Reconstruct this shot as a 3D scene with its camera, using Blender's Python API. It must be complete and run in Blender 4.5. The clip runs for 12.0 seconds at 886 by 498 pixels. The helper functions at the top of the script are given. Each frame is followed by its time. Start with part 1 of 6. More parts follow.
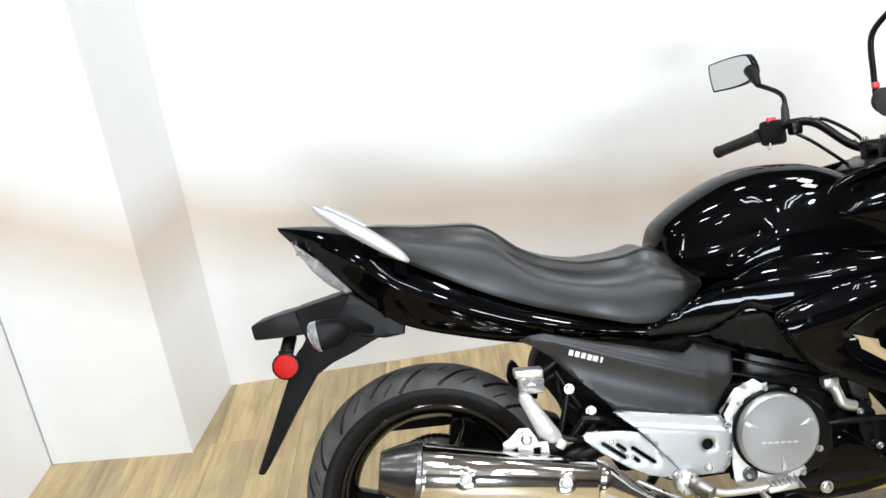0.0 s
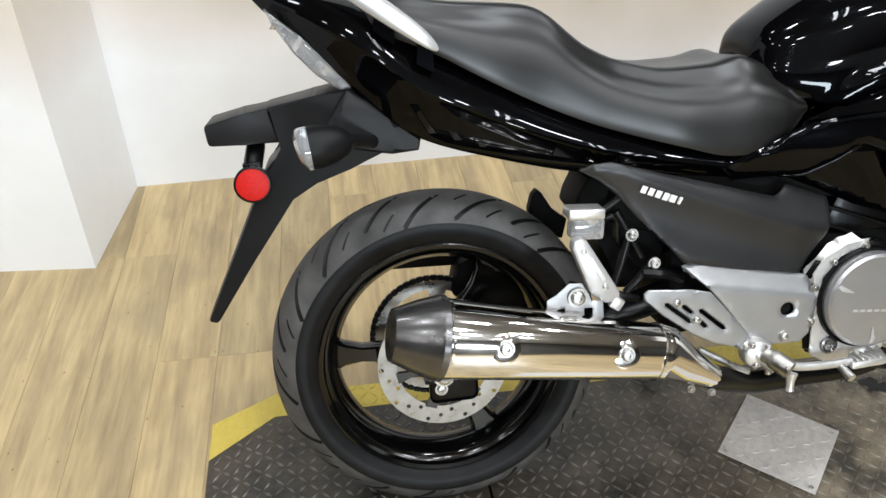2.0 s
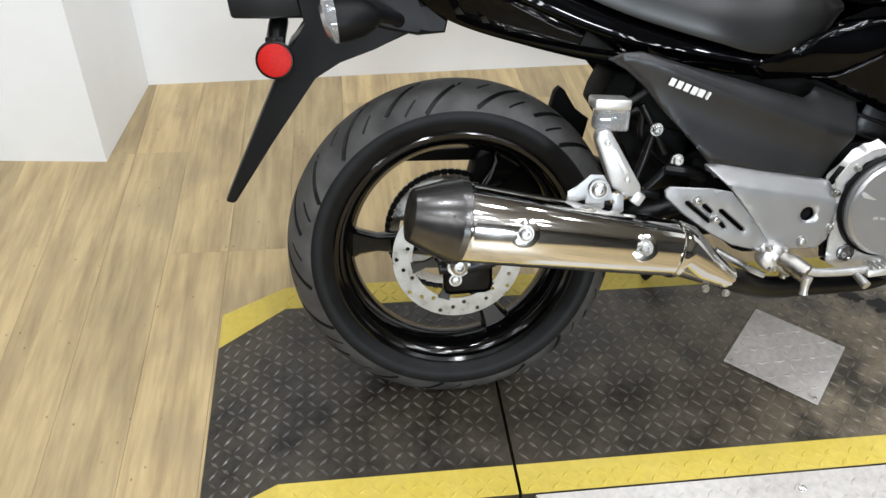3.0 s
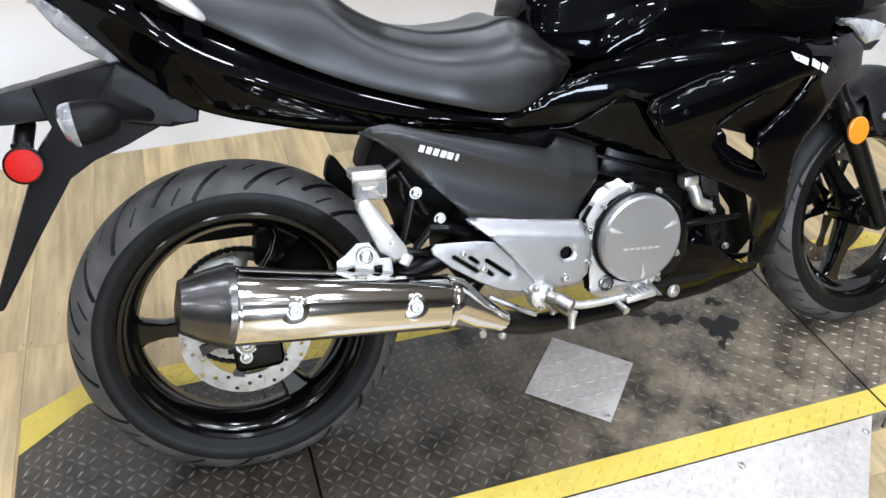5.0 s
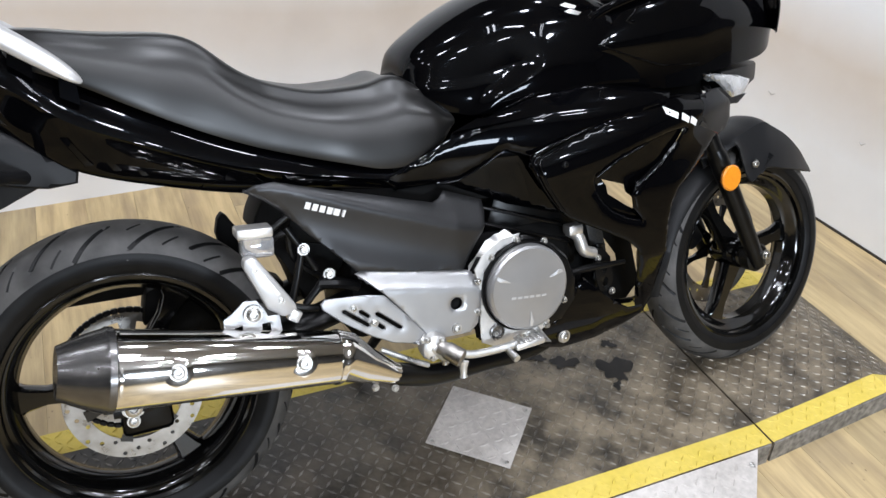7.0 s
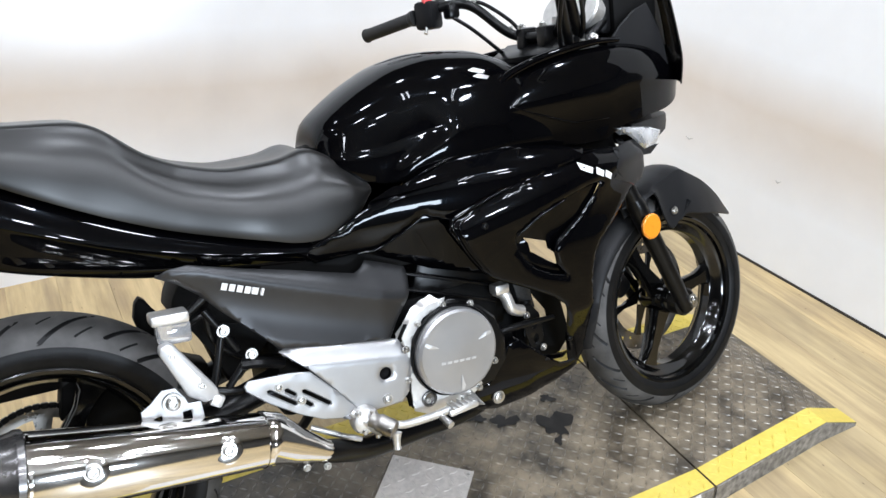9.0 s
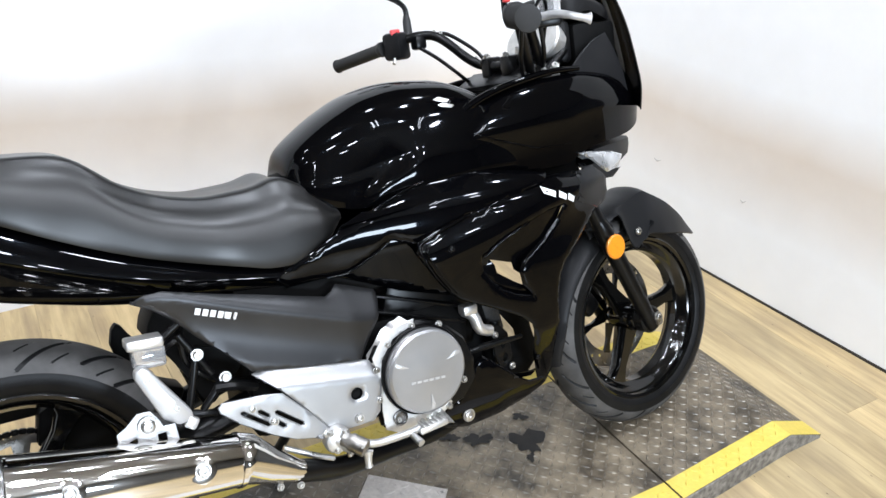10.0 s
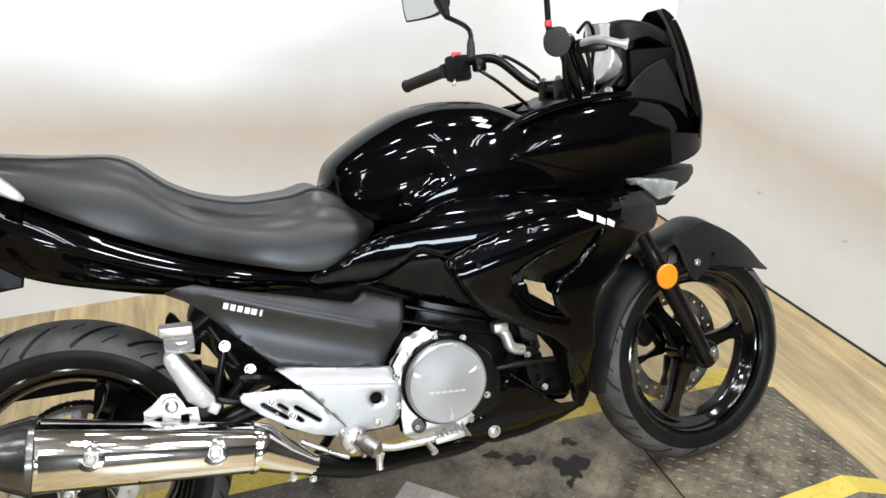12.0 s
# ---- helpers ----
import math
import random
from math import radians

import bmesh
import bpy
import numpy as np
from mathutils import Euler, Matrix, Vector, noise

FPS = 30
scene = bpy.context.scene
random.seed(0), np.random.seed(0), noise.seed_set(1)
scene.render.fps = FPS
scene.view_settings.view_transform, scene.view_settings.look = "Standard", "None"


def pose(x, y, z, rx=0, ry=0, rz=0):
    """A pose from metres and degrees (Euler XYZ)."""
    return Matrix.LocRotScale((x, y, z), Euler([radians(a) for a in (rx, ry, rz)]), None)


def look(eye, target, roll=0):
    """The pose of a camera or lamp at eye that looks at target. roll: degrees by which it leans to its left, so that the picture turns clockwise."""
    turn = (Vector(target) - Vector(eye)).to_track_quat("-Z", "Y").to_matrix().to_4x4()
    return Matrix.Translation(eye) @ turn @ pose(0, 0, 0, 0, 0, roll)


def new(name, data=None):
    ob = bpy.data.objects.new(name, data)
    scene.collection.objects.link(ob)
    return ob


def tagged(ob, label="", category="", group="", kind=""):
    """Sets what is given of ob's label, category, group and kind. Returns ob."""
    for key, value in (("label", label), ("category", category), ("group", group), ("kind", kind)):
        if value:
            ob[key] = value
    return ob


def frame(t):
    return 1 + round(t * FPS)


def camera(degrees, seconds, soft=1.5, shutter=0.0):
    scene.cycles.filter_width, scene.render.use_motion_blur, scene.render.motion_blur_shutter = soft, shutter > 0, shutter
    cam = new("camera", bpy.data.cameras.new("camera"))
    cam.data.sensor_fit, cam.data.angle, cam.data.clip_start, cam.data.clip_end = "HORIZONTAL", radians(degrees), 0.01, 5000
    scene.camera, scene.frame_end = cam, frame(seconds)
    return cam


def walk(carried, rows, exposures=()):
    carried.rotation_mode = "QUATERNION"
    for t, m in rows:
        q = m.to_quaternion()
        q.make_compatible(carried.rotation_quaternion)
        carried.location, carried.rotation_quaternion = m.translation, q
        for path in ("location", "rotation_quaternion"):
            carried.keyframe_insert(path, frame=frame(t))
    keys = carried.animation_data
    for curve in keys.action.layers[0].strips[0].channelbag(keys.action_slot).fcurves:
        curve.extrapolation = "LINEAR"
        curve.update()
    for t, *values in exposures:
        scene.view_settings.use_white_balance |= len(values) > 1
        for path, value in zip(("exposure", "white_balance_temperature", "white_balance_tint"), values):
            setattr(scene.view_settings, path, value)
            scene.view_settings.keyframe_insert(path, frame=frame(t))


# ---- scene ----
cam = camera(56.6, 12.0)
PATH = [
    (0, (0.097, -1.606, 1.544), (0.094, 0.259, 0.822), -7.8),
    (0.5, (-0.127, -1.348, 1.537), (0.11, 0.477, 0.754), -7.3),
    (1, (-0.185, -1.213, 1.534), (0.099, 0.591, 0.72), -3.3),
    (1.5, (-0.159, -1.146, 1.475), (0.073, 0.593, 0.513), -2.9),
    (2, (-0.147, -1.143, 1.375), (0.078, 0.465, 0.207), -0.5),
    (2.5, (-0.171, -1.174, 1.312), (0.023, 0.361, 0.045), 0.0),
    (2.7, (-0.184, -1.187, 1.296), (0.007, 0.334, 0.011), 1.3),
    (4.3, (-0.107, -1.182, 1.344), (0.235, 0.327, 0.076), 3.9),
    (4.5, (-0.08, -1.185, 1.352), (0.337, 0.308, 0.088), 4.1),
    (5, (-0.031, -1.218, 1.384), (0.502, 0.28, 0.171), 2.3),
    (5.5, (-0.017, -1.23, 1.389), (0.596, 0.255, 0.198), 5.3),
    (6, (-0.003, -1.237, 1.406), (0.619, 0.277, 0.258), 3.4),
    (6.5, (0.008, -1.242, 1.413), (0.69, 0.258, 0.279), 5.1),
    (7, (0.022, -1.247, 1.413), (0.748, 0.245, 0.297), 4.4),
    (7.5, (0.028, -1.25, 1.414), (0.802, 0.235, 0.321), 3.9),
    (7.7, (0.039, -1.252, 1.423), (0.84, 0.243, 0.363), 4.6),
    (9.3, (0.074, -1.245, 1.432), (0.944, 0.254, 0.434), 2.4),
    (9.5, (0.075, -1.245, 1.43), (0.936, 0.262, 0.437), 2.5),
    (10, (0.077, -1.303, 1.461), (0.987, 0.203, 0.51), 2.3),
    (10.5, (0.057, -1.383, 1.486), (0.983, 0.109, 0.528), 0.1),
    (11, (0.164, -1.404, 1.472), (0.932, 0.137, 0.455), 2.4),
    (11.5, (0.275, -1.44, 1.478), (0.907, 0.209, 0.539), 1.6),
    (12, (0.288, -1.452, 1.476), (0.869, 0.231, 0.565), 0.4),
]
walk(cam, [(t, look(eye, target, roll)) for t, eye, target, roll in PATH],
     [(0, 0.10, 6650, 12), (1, 0.15, 6650, 12), (1.5, 0.18, 6650, 12), (2, 0.06, 6650, 12), (2.7, -0.09, 6650, 12), (4.3, 0.15, 6250, 14), (5, 0.23, 6200, 15), (6.5, 0.11, 6300, 16), (7.5, 0.01, 6450, 15), (9.5, 0.35, 6250, 14), (10.5, 0.33, 6300, 14), (11.5, 0.25, 6500, 13), (12, 0.13, 6700, 12)])

# ---- light ----
world = bpy.data.worlds.new("world")
scene.world = world
world.use_nodes = True
world.node_tree.nodes["Background"].inputs[0].default_value = (0.9, 0.95, 1.0, 1)
world.node_tree.nodes["Background"].inputs[1].default_value = 0.02


def ceiling_lamp(x, y, z, sx, sy, watts, colour=(0.88, 0.945, 1.0)):
    data = bpy.data.lights.new("ceiling_lamp", "AREA")
    data.shape, data.size, data.size_y, data.energy, data.color = "RECTANGLE", sx, sy, watts, colour
    ob = new("ceiling_lamp", data)
    ob.location = (x, y, z)
    return ob


def spot_lamp(x, y, z, size, watts):
    ob = ceiling_lamp(x, y, z, size, size, watts)
    ob.data.shape = "DISK"
    return ob


for i, (ly, watts) in enumerate(((-4.6, 18), (-3.3, 18), (-2.0, 17), (-0.3, 20))):
    for lx, share in ((-2.0, 0.45), (-0.6, 0.95), (0.8, 1.1), (2.1, 1.15)):
        spot_lamp(lx + 0.35 * (i % 2), ly, 3.3, 0.22, watts * share)
for lx, ly in ((-0.9, 0.72), (0.6, 0.7), (1.8, 0.65)):
    spot_lamp(lx, ly, 3.3, 0.22, 11 if lx > -0.5 else 7)
for lx, ly in ((0.35, -1.55), (0.47, -1.55), (1.75, -2.6), (1.87, -2.6)):
    ceiling_lamp(lx, ly, 3.25, 0.04, 1.2, 9)
# daylight through the shop window behind the camera
window_light = ceiling_lamp(0.9, -6.42, 1.55, 1.9, 0.56, 190, (0.78, 0.91, 1.0))
window_light.rotation_euler = (radians(90), 0, 0)


# ---- materials ----
def mat(name, colour, rough=0.5, metal=0.0, coat=0.0, vary=0.0, scale=20.0, bump=0.0, bump_scale=200.0, rough_vary=0.0, spec=0.5):
    m = bpy.data.materials.new(name)
    m.use_nodes = True
    nt = m.node_tree
    b = nt.nodes["Principled BSDF"]
    b.inputs["Base Color"].default_value = (*colour, 1)
    b.inputs["Roughness"].default_value = rough
    b.inputs["Metallic"].default_value = metal
    b.inputs["Coat Weight"].default_value = coat
    b.inputs["Coat Roughness"].default_value = 0.02
    b.inputs["Specular IOR Level"].default_value = spec
    co = nt.nodes.new("ShaderNodeTexCoord")
    if vary or rough_vary:
        n = nt.nodes.new("ShaderNodeTexNoise")
        n.inputs["Scale"].default_value, n.inputs["Detail"].default_value = scale, 6
        nt.links.new(co.outputs["Object"], n.inputs["Vector"])
        if vary:
            r = nt.nodes.new("ShaderNodeValToRGB")
            r.color_ramp.elements[0].position, r.color_ramp.elements[1].position = 0.3, 0.7
            r.color_ramp.elements[0].color = (*[c * (1 - vary) for c in colour], 1)
            r.color_ramp.elements[1].color = (*[min(1, c * (1 + vary)) for c in colour], 1)
            nt.links.new(n.outputs["Fac"], r.inputs["Fac"])
            nt.links.new(r.outputs["Color"], b.inputs["Base Color"])
        if rough_vary:
            k = nt.nodes.new("ShaderNodeMapRange")
            k.inputs["From Min"].default_value, k.inputs["From Max"].default_value = 0.3, 0.7
            k.inputs["To Min"].default_value, k.inputs["To Max"].default_value = max(0, rough - rough_vary), min(1, rough + rough_vary)
            nt.links.new(n.outputs["Fac"], k.inputs["Value"])
            nt.links.new(k.outputs["Result"], b.inputs["Roughness"])
    if bump:
        n2 = nt.nodes.new("ShaderNodeTexNoise")
        n2.inputs["Scale"].default_value, n2.inputs["Detail"].default_value = bump_scale, 4
        nt.links.new(co.outputs["Object"], n2.inputs["Vector"])
        u = nt.nodes.new("ShaderNodeBump")
        u.inputs["Strength"].default_value, u.inputs["Distance"].default_value = bump, 0.0003
        nt.links.new(n2.outputs["Fac"], u.inputs["Height"])
        nt.links.new(u.outputs["Normal"], b.inputs["Normal"])
    return m


BLACK = mat("gloss_black_paint", (0.0009, 0.0009, 0.0012), 0.14, coat=0.33, rough_vary=0.05, scale=9, spec=0.014)
BLACK.node_tree.nodes["Principled BSDF"].inputs["Specular Tint"].default_value = (0.62, 0.78, 1.0, 1)
RIMBLACK = mat("rim_black_paint", (0.0015, 0.0015, 0.0015), 0.1, rough_vary=0.05, scale=15, spec=0.5)
SATIN = mat("satin_black_metal", (0.003, 0.003, 0.0032), 0.28, vary=0.3, scale=30, bump=0.05, spec=0.2)
PLASTIC = mat("grained_black_plastic", (0.005, 0.005, 0.0055), 0.45, vary=0.25, scale=14, bump=0.25, bump_scale=900, spec=0.18)
GREYPL = mat("matt_grey_plastic", (0.010, 0.0102, 0.011), 0.42, vary=0.12, scale=8, bump=0.08, bump_scale=1200, spec=0.18)
COVER = mat("matt_graphite_paint", (0.042, 0.0423, 0.044), 0.36, metal=0.8, vary=0.12, scale=7, bump=0.06, bump_scale=1500)
VINYL = mat("seat_vinyl", (0.004, 0.0038, 0.0036), 0.34, vary=0.2, scale=10, bump=0.12, bump_scale=900, spec=0.46, rough_vary=0.04)
VINYL.node_tree.nodes["Principled BSDF"].inputs["Sheen Weight"].default_value = 0.05
VINYL.node_tree.nodes["Principled BSDF"].inputs["Sheen Roughness"].default_value = 0.35
RUBBER = mat("tyre_rubber", (0.052, 0.050, 0.048), 0.66, vary=0.5, scale=18, bump=0.3, bump_scale=400)
WALLRUB = mat("tyre_sidewall_rubber", (0.006, 0.006, 0.0062), 0.42, vary=0.35, scale=25, bump=0.2, bump_scale=500, spec=0.15)
GRIPRUB = mat("grip_rubber", (0.008, 0.008, 0.008), 0.65, vary=0.2, scale=40, bump=0.4, bump_scale=700)
CHROME = mat("polished_chrome", (0.78, 0.76, 0.73), 0.085, metal=1.0, rough_vary=0.04, scale=12)
STEEL = mat("brushed_steel", (0.5, 0.49, 0.47), 0.32, metal=1.0, vary=0.15, scale=40, rough_vary=0.1)
DISC = mat("dull_disc_steel", (0.30, 0.285, 0.265), 0.34, metal=1.0, vary=0.2, scale=40, rough_vary=0.1)
SCUFF = mat("grey_scuff", (0.45, 0.43, 0.41), 0.8)
ALU = mat("silver_painted_aluminium", (0.37, 0.37, 0.373), 0.33, metal=0.72, vary=0.06, scale=14, bump=0.08, bump_scale=900)
CLUTCH = mat("silver_clutch_paint", (0.40, 0.40, 0.405), 0.30, metal=0.75, vary=0.06, scale=14, bump=0.06, bump_scale=900)
CASTALU = mat("cast_aluminium", (0.62, 0.61, 0.59), 0.38, metal=0.8, vary=0.15, scale=40, bump=0.15, bump_scale=700)
DARKCAP = mat("dark_anodised_metal", (0.14, 0.136, 0.134), 0.24, metal=0.9, vary=0.2, scale=30)
GRAB = mat("silver_cast_paint", (0.52, 0.515, 0.51), 0.36, metal=0.55, vary=0.05, scale=15, bump=0.05)
RED = mat("red_reflector", (0.50, 0.008, 0.005), 0.5, vary=0.15, scale=300, spec=0.25)
ORANGE = mat("amber_reflector", (0.72, 0.24, 0.012), 0.3, coat=0.4, vary=0.15, scale=300)
WHITE = mat("white_lettering", (0.8, 0.8, 0.8), 0.4)
GAUGEGREY = mat("gauge_reflection_grey", (0.35, 0.35, 0.35), 0.4)
REDMARK = mat("dark_red_lettering", (0.16, 0.012, 0.012), 0.4)
REDSW = mat("red_switch", (0.7, 0.05, 0.05), 0.4)
CLEAR = mat("clear_lens", (0.82, 0.83, 0.85), 0.08, coat=1.0)
LENS = mat("bright_lamp_lens", (0.60, 0.61, 0.62), 0.16, metal=0.55, coat=1.0, vary=0.25, scale=30)
LENS.node_tree.nodes["Principled BSDF"].inputs["Transmission Weight"].default_value = 0.25
CLEAR.node_tree.nodes["Principled BSDF"].inputs["Transmission Weight"].default_value = 0.8
SMOKE = mat("smoked_screen", (0.003, 0.003, 0.0033), 0.05, spec=0.25)
MIRROR = mat("mirror_glass", (0.62, 0.63, 0.63), 0.02, metal=1.0)
DARK = mat("dark_cavity", (0.002, 0.002, 0.002), 0.6, vary=0.3, scale=30, spec=0.1)
RADIATOR = mat("radiator_core", (0.03, 0.03, 0.03), 0.5, metal=0.4, vary=0.4, scale=200)


# ---- mesh helpers ----
def part(name, bm, material, parent, label="", sharp=38, smooth=True):
    bmesh.ops.remove_doubles(bm, verts=bm.verts, dist=1e-5)
    bmesh.ops.recalc_face_normals(bm, faces=bm.faces)
    for f in bm.faces:
        f.smooth = smooth
    for e in bm.edges:
        if len(e.link_faces) == 2 and e.calc_face_angle(0) > radians(sharp):
            e.smooth = False
    me = bpy.data.meshes.new(name)
    bm.to_mesh(me)
    bm.free()
    me.materials.append(material)
    ob = new(name, me)
    ob.parent = parent
    if label:
        tagged(ob, label)
    return ob


def curve(pts, per=6, closed=False):
    """Catmull-Rom points through pts."""
    pts = [Vector(p) for p in pts]
    n = len(pts)
    out = []
    for i in range(n if closed else n - 1):
        g = (lambda k: pts[k % n]) if closed else (lambda k: pts[min(max(k, 0), n - 1)])
        a, b, c, d = g(i - 1), g(i), g(i + 1), g(i + 2)
        for k in range(per):
            t = k / per
            out.append(0.5 * (2 * b + (c - a) * t + (2 * a - 5 * b + 4 * c - d) * t * t + (3 * b - a - 3 * c + d) * t ** 3))
    if not closed:
        out.append(pts[-1])
    return out


def interp(table, x):
    """Smooth value at x of a table of (x, value)."""
    xs, vs = [p[0] for p in table], [p[1] for p in table]
    if x <= xs[0]:
        return vs[0]
    if x >= xs[-1]:
        return vs[-1]
    i = max(k for k in range(len(xs)) if xs[k] <= x)
    i = min(i, len(xs) - 2)
    h = xs[i + 1] - xs[i]
    t = (x - xs[i]) / h
    m = [0.0] * len(xs)
    for k in range(1, len(xs) - 1):
        d0, d1 = (vs[k] - vs[k - 1]) / (xs[k] - xs[k - 1]), (vs[k + 1] - vs[k]) / (xs[k + 1] - xs[k])
        m[k] = 0.0 if d0 * d1 <= 0 else 2 * d0 * d1 / (d0 + d1)
    m[0], m[-1] = (vs[1] - vs[0]) / (xs[1] - xs[0]), (vs[-1] - vs[-2]) / (xs[-1] - xs[-2])
    return (2 * t ** 3 - 3 * t * t + 1) * vs[i] + (t ** 3 - 2 * t * t + t) * h * m[i] + (-2 * t ** 3 + 3 * t * t) * vs[i + 1] + (t ** 3 - t * t) * h * m[i + 1]


def loft(sections, cap=True, closed=True, into=None):
    bm = into or bmesh.new()
    rows = [[bm.verts.new(p) for p in s] for s in sections]
    n = len(rows[0])
    for a, b in zip(rows, rows[1:]):
        for k in range(n if closed else n - 1):
            bm.faces.new((a[k], a[(k + 1) % n], b[(k + 1) % n], b[k]))
    if cap and closed:
        bm.faces.new(rows[0]), bm.faces.new(rows[-1])
    return bm


def tube(path, radius, n=12, cap=True, into=None, flat=1.0):
    """A round bar along path; radius: a number or one for each point."""
    path = [Vector(p) for p in path]
    rs = radius if isinstance(radius, (list, tuple)) else [radius] * len(path)
    secs, side = [], None
    for i, p in enumerate(path):
        d = (path[min(i + 1, len(path) - 1)] - path[max(i - 1, 0)]).normalized()
        if side is None:
            side = d.orthogonal().normalized()
        side = (side - d * side.dot(d)).normalized()
        up = d.cross(side)
        secs.append([p + (side * math.cos(a) + up * math.sin(a) * flat) * rs[i] for a in [2 * math.pi * k / n for k in range(n)]])
    return loft(secs, cap, into=into)


def lathe(profile, n=64, centre=(0, 0, 0), into=None, closed=False):
    """Turn a profile of (y, radius) round the y axis."""
    bm = into or bmesh.new()
    c = Vector(centre)
    secs = []
    for y, r in profile + ([profile[0]] if closed else []):
        secs.append([c + Vector((r * math.cos(a), y, r * math.sin(a))) for a in [2 * math.pi * k / n for k in range(n)]])
    return loft(secs, False, into=bm)


def box(size, centre, bevel=0.003, into=None, turn=None, segs=2):
    bm = bmesh.new()
    bmesh.ops.create_cube(bm, size=1, matrix=Matrix.Diagonal((*size, 1)))
    if bevel:
        bmesh.ops.bevel(bm, geom=bm.edges[:], offset=bevel, segments=segs, affect="EDGES", profile=0.5)
    m = Matrix.Translation(centre) @ (turn.to_4x4() if turn else Matrix())
    bm.transform(m)
    return join(into, bm) if into else bm


def can(path, radius, n=48, power=2.8, tilt=0.0):
    """A closed shell along path with a rounded-box section, turned by tilt."""
    path = [Vector(p) for p in path]
    secs = []
    d = (path[-1] - path[0]).normalized()
    side = d.cross(Vector((0, 0, 1))).normalized()
    top = side.cross(d)
    for p, r in zip(path, radius):
        row = []
        for k in range(n):
            a = 2 * math.pi * k / n
            c, q = math.cos(a), math.sin(a)
            u, w = math.copysign(abs(c) ** (2 / power), c), math.copysign(abs(q) ** (2 / power), q)
            ct, st = math.cos(tilt), math.sin(tilt)
            row.append(p + side * r * (u * ct - w * st) + top * r * (u * st + w * ct))
        secs.append(row)
    return loft(secs)


def join(into, bm):
    me = bpy.data.meshes.new("joined")
    bm.to_mesh(me)
    bm.free()
    into.from_mesh(me)
    bpy.data.meshes.remove(me)
    return into


def bolt(centre, r=0.007, h=0.006, axis=(0, -1, 0), into=None):
    """A domed bolt head that faces along axis, with a hexagon socket."""
    bm = bmesh.new()
    prof = [(0.002, r * 1.35), (0.0, r * 1.35), (-0.0015, r * 1.3), (-0.0015, r), (-h * 0.8, r * 0.95), (-h, r * 0.75), (-h, r * 0.45), (-h * 0.4, r * 0.42), (-h * 0.4, 0.0002)]
    lathe(prof, 14, into=bm)
    q = Vector((0, -1, 0)).rotation_difference(Vector(axis))
    bm.transform(Matrix.Translation(centre) @ q.to_matrix().to_4x4())
    return join(into, bm) if into else bm


def inside(p, poly):
    x, y, hit = p[0], p[1], False
    for i in range(len(poly)):
        (x1, y1), (x2, y2) = poly[i - 1], poly[i]
        if (y1 > y) != (y2 > y) and x < (x2 - x1) * (y - y1) / (y2 - y1) + x1:
            hit = not hit
    return hit


def edge_gap(p, polys):
    best = 9.0
    q = Vector(p)
    for poly in polys:
        for i in range(len(poly)):
            a, b = Vector(poly[i - 1]), Vector(poly[i])
            d = b - a
            t = max(0, min(1, (q - a).dot(d) / max(d.length_squared, 1e-12)))
            best = min(best, (q - a - d * t).length)
    return best


def refine(poly, step):
    out = []
    for i in range(len(poly)):
        a, b = Vector(poly[i]), Vector(poly[(i + 1) % len(poly)])
        k = max(1, round((b - a).length / step))
        out += [tuple(a.lerp(b, j / k)) for j in range(k)]
    return out


def panel(outline, y_of, thick=0.006, step=0.02, edge=0.010, holes=(), mirror=False, into=None):
    """A shell panel on the right-hand side: an outline in x and z, bulged by y_of(x, z), with rolled edges and thickness."""
    from mathutils.geometry import delaunay_2d_cdt
    loops = [refine(outline, step)] + [refine(h, step * 0.5) for h in holes]
    pts, edges = [], []
    for lp in loops:
        n0 = len(pts)
        pts += lp
        edges += [(n0 + i, n0 + (i + 1) % len(lp)) for i in range(len(lp))]
    xs, zs = [p[0] for p in loops[0]], [p[1] for p in loops[0]]
    z, row = min(zs) + step / 2, 0
    while z < max(zs):
        x = min(xs) + step / 2 * (1 + row % 2)
        while x < max(xs):
            if inside((x, z), loops[0]) and not any(inside((x, z), h) for h in loops[1:]) and edge_gap((x, z), loops) > step * 0.45:
                pts.append((x, z))
            x += step
        z, row = z + step * 0.87, row + 1
    for lp in loops:
        for i in range(len(lp)):
            a, b = Vector(lp[i - 1]), Vector(lp[(i + 1) % len(lp)])
            d = (b - a).normalized()
            for sgn in (1, -1):
                q = Vector(lp[i]) + Vector((-d.y, d.x)) * sgn * edge * 0.4
                if inside(q, loops[0]) and not any(inside(q, h) for h in loops[1:]) and edge_gap(q, loops) > edge * 0.3:
                    pts.append(tuple(q))
    res = delaunay_2d_cdt([Vector(p) for p in pts], edges, [], 0, 1e-6)
    vs, fs = res[0], res[2]
    bm = bmesh.new()
    sgn = -1 if mirror else 1
    made = []
    for v in vs:
        d = min(1.0, edge_gap(v, loops) / edge)
        y = y_of(v.x, v.y) + edge * 0.7 * (1 - math.sqrt(max(0, 1 - (1 - d) ** 2)))
        made.append(bm.verts.new((v.x, sgn * y, v.y)))
    for f in fs:
        c = sum((vs[i] for i in f), Vector((0, 0))) / len(f)
        if inside(c, loops[0]) and not any(inside(c, h) for h in loops[1:]):
            try:
                bm.faces.new([made[i] for i in f])
            except ValueError:
                pass
    bmesh.ops.recalc_face_normals(bm, faces=bm.faces)
    up = sum((f.normal.y for f in bm.faces))
    if (up > 0) != mirror:
        bmesh.ops.reverse_faces(bm, faces=bm.faces)
    bmesh.ops.solidify(bm, geom=bm.faces[:], thickness=thick)
    return join(into, bm) if into else bm


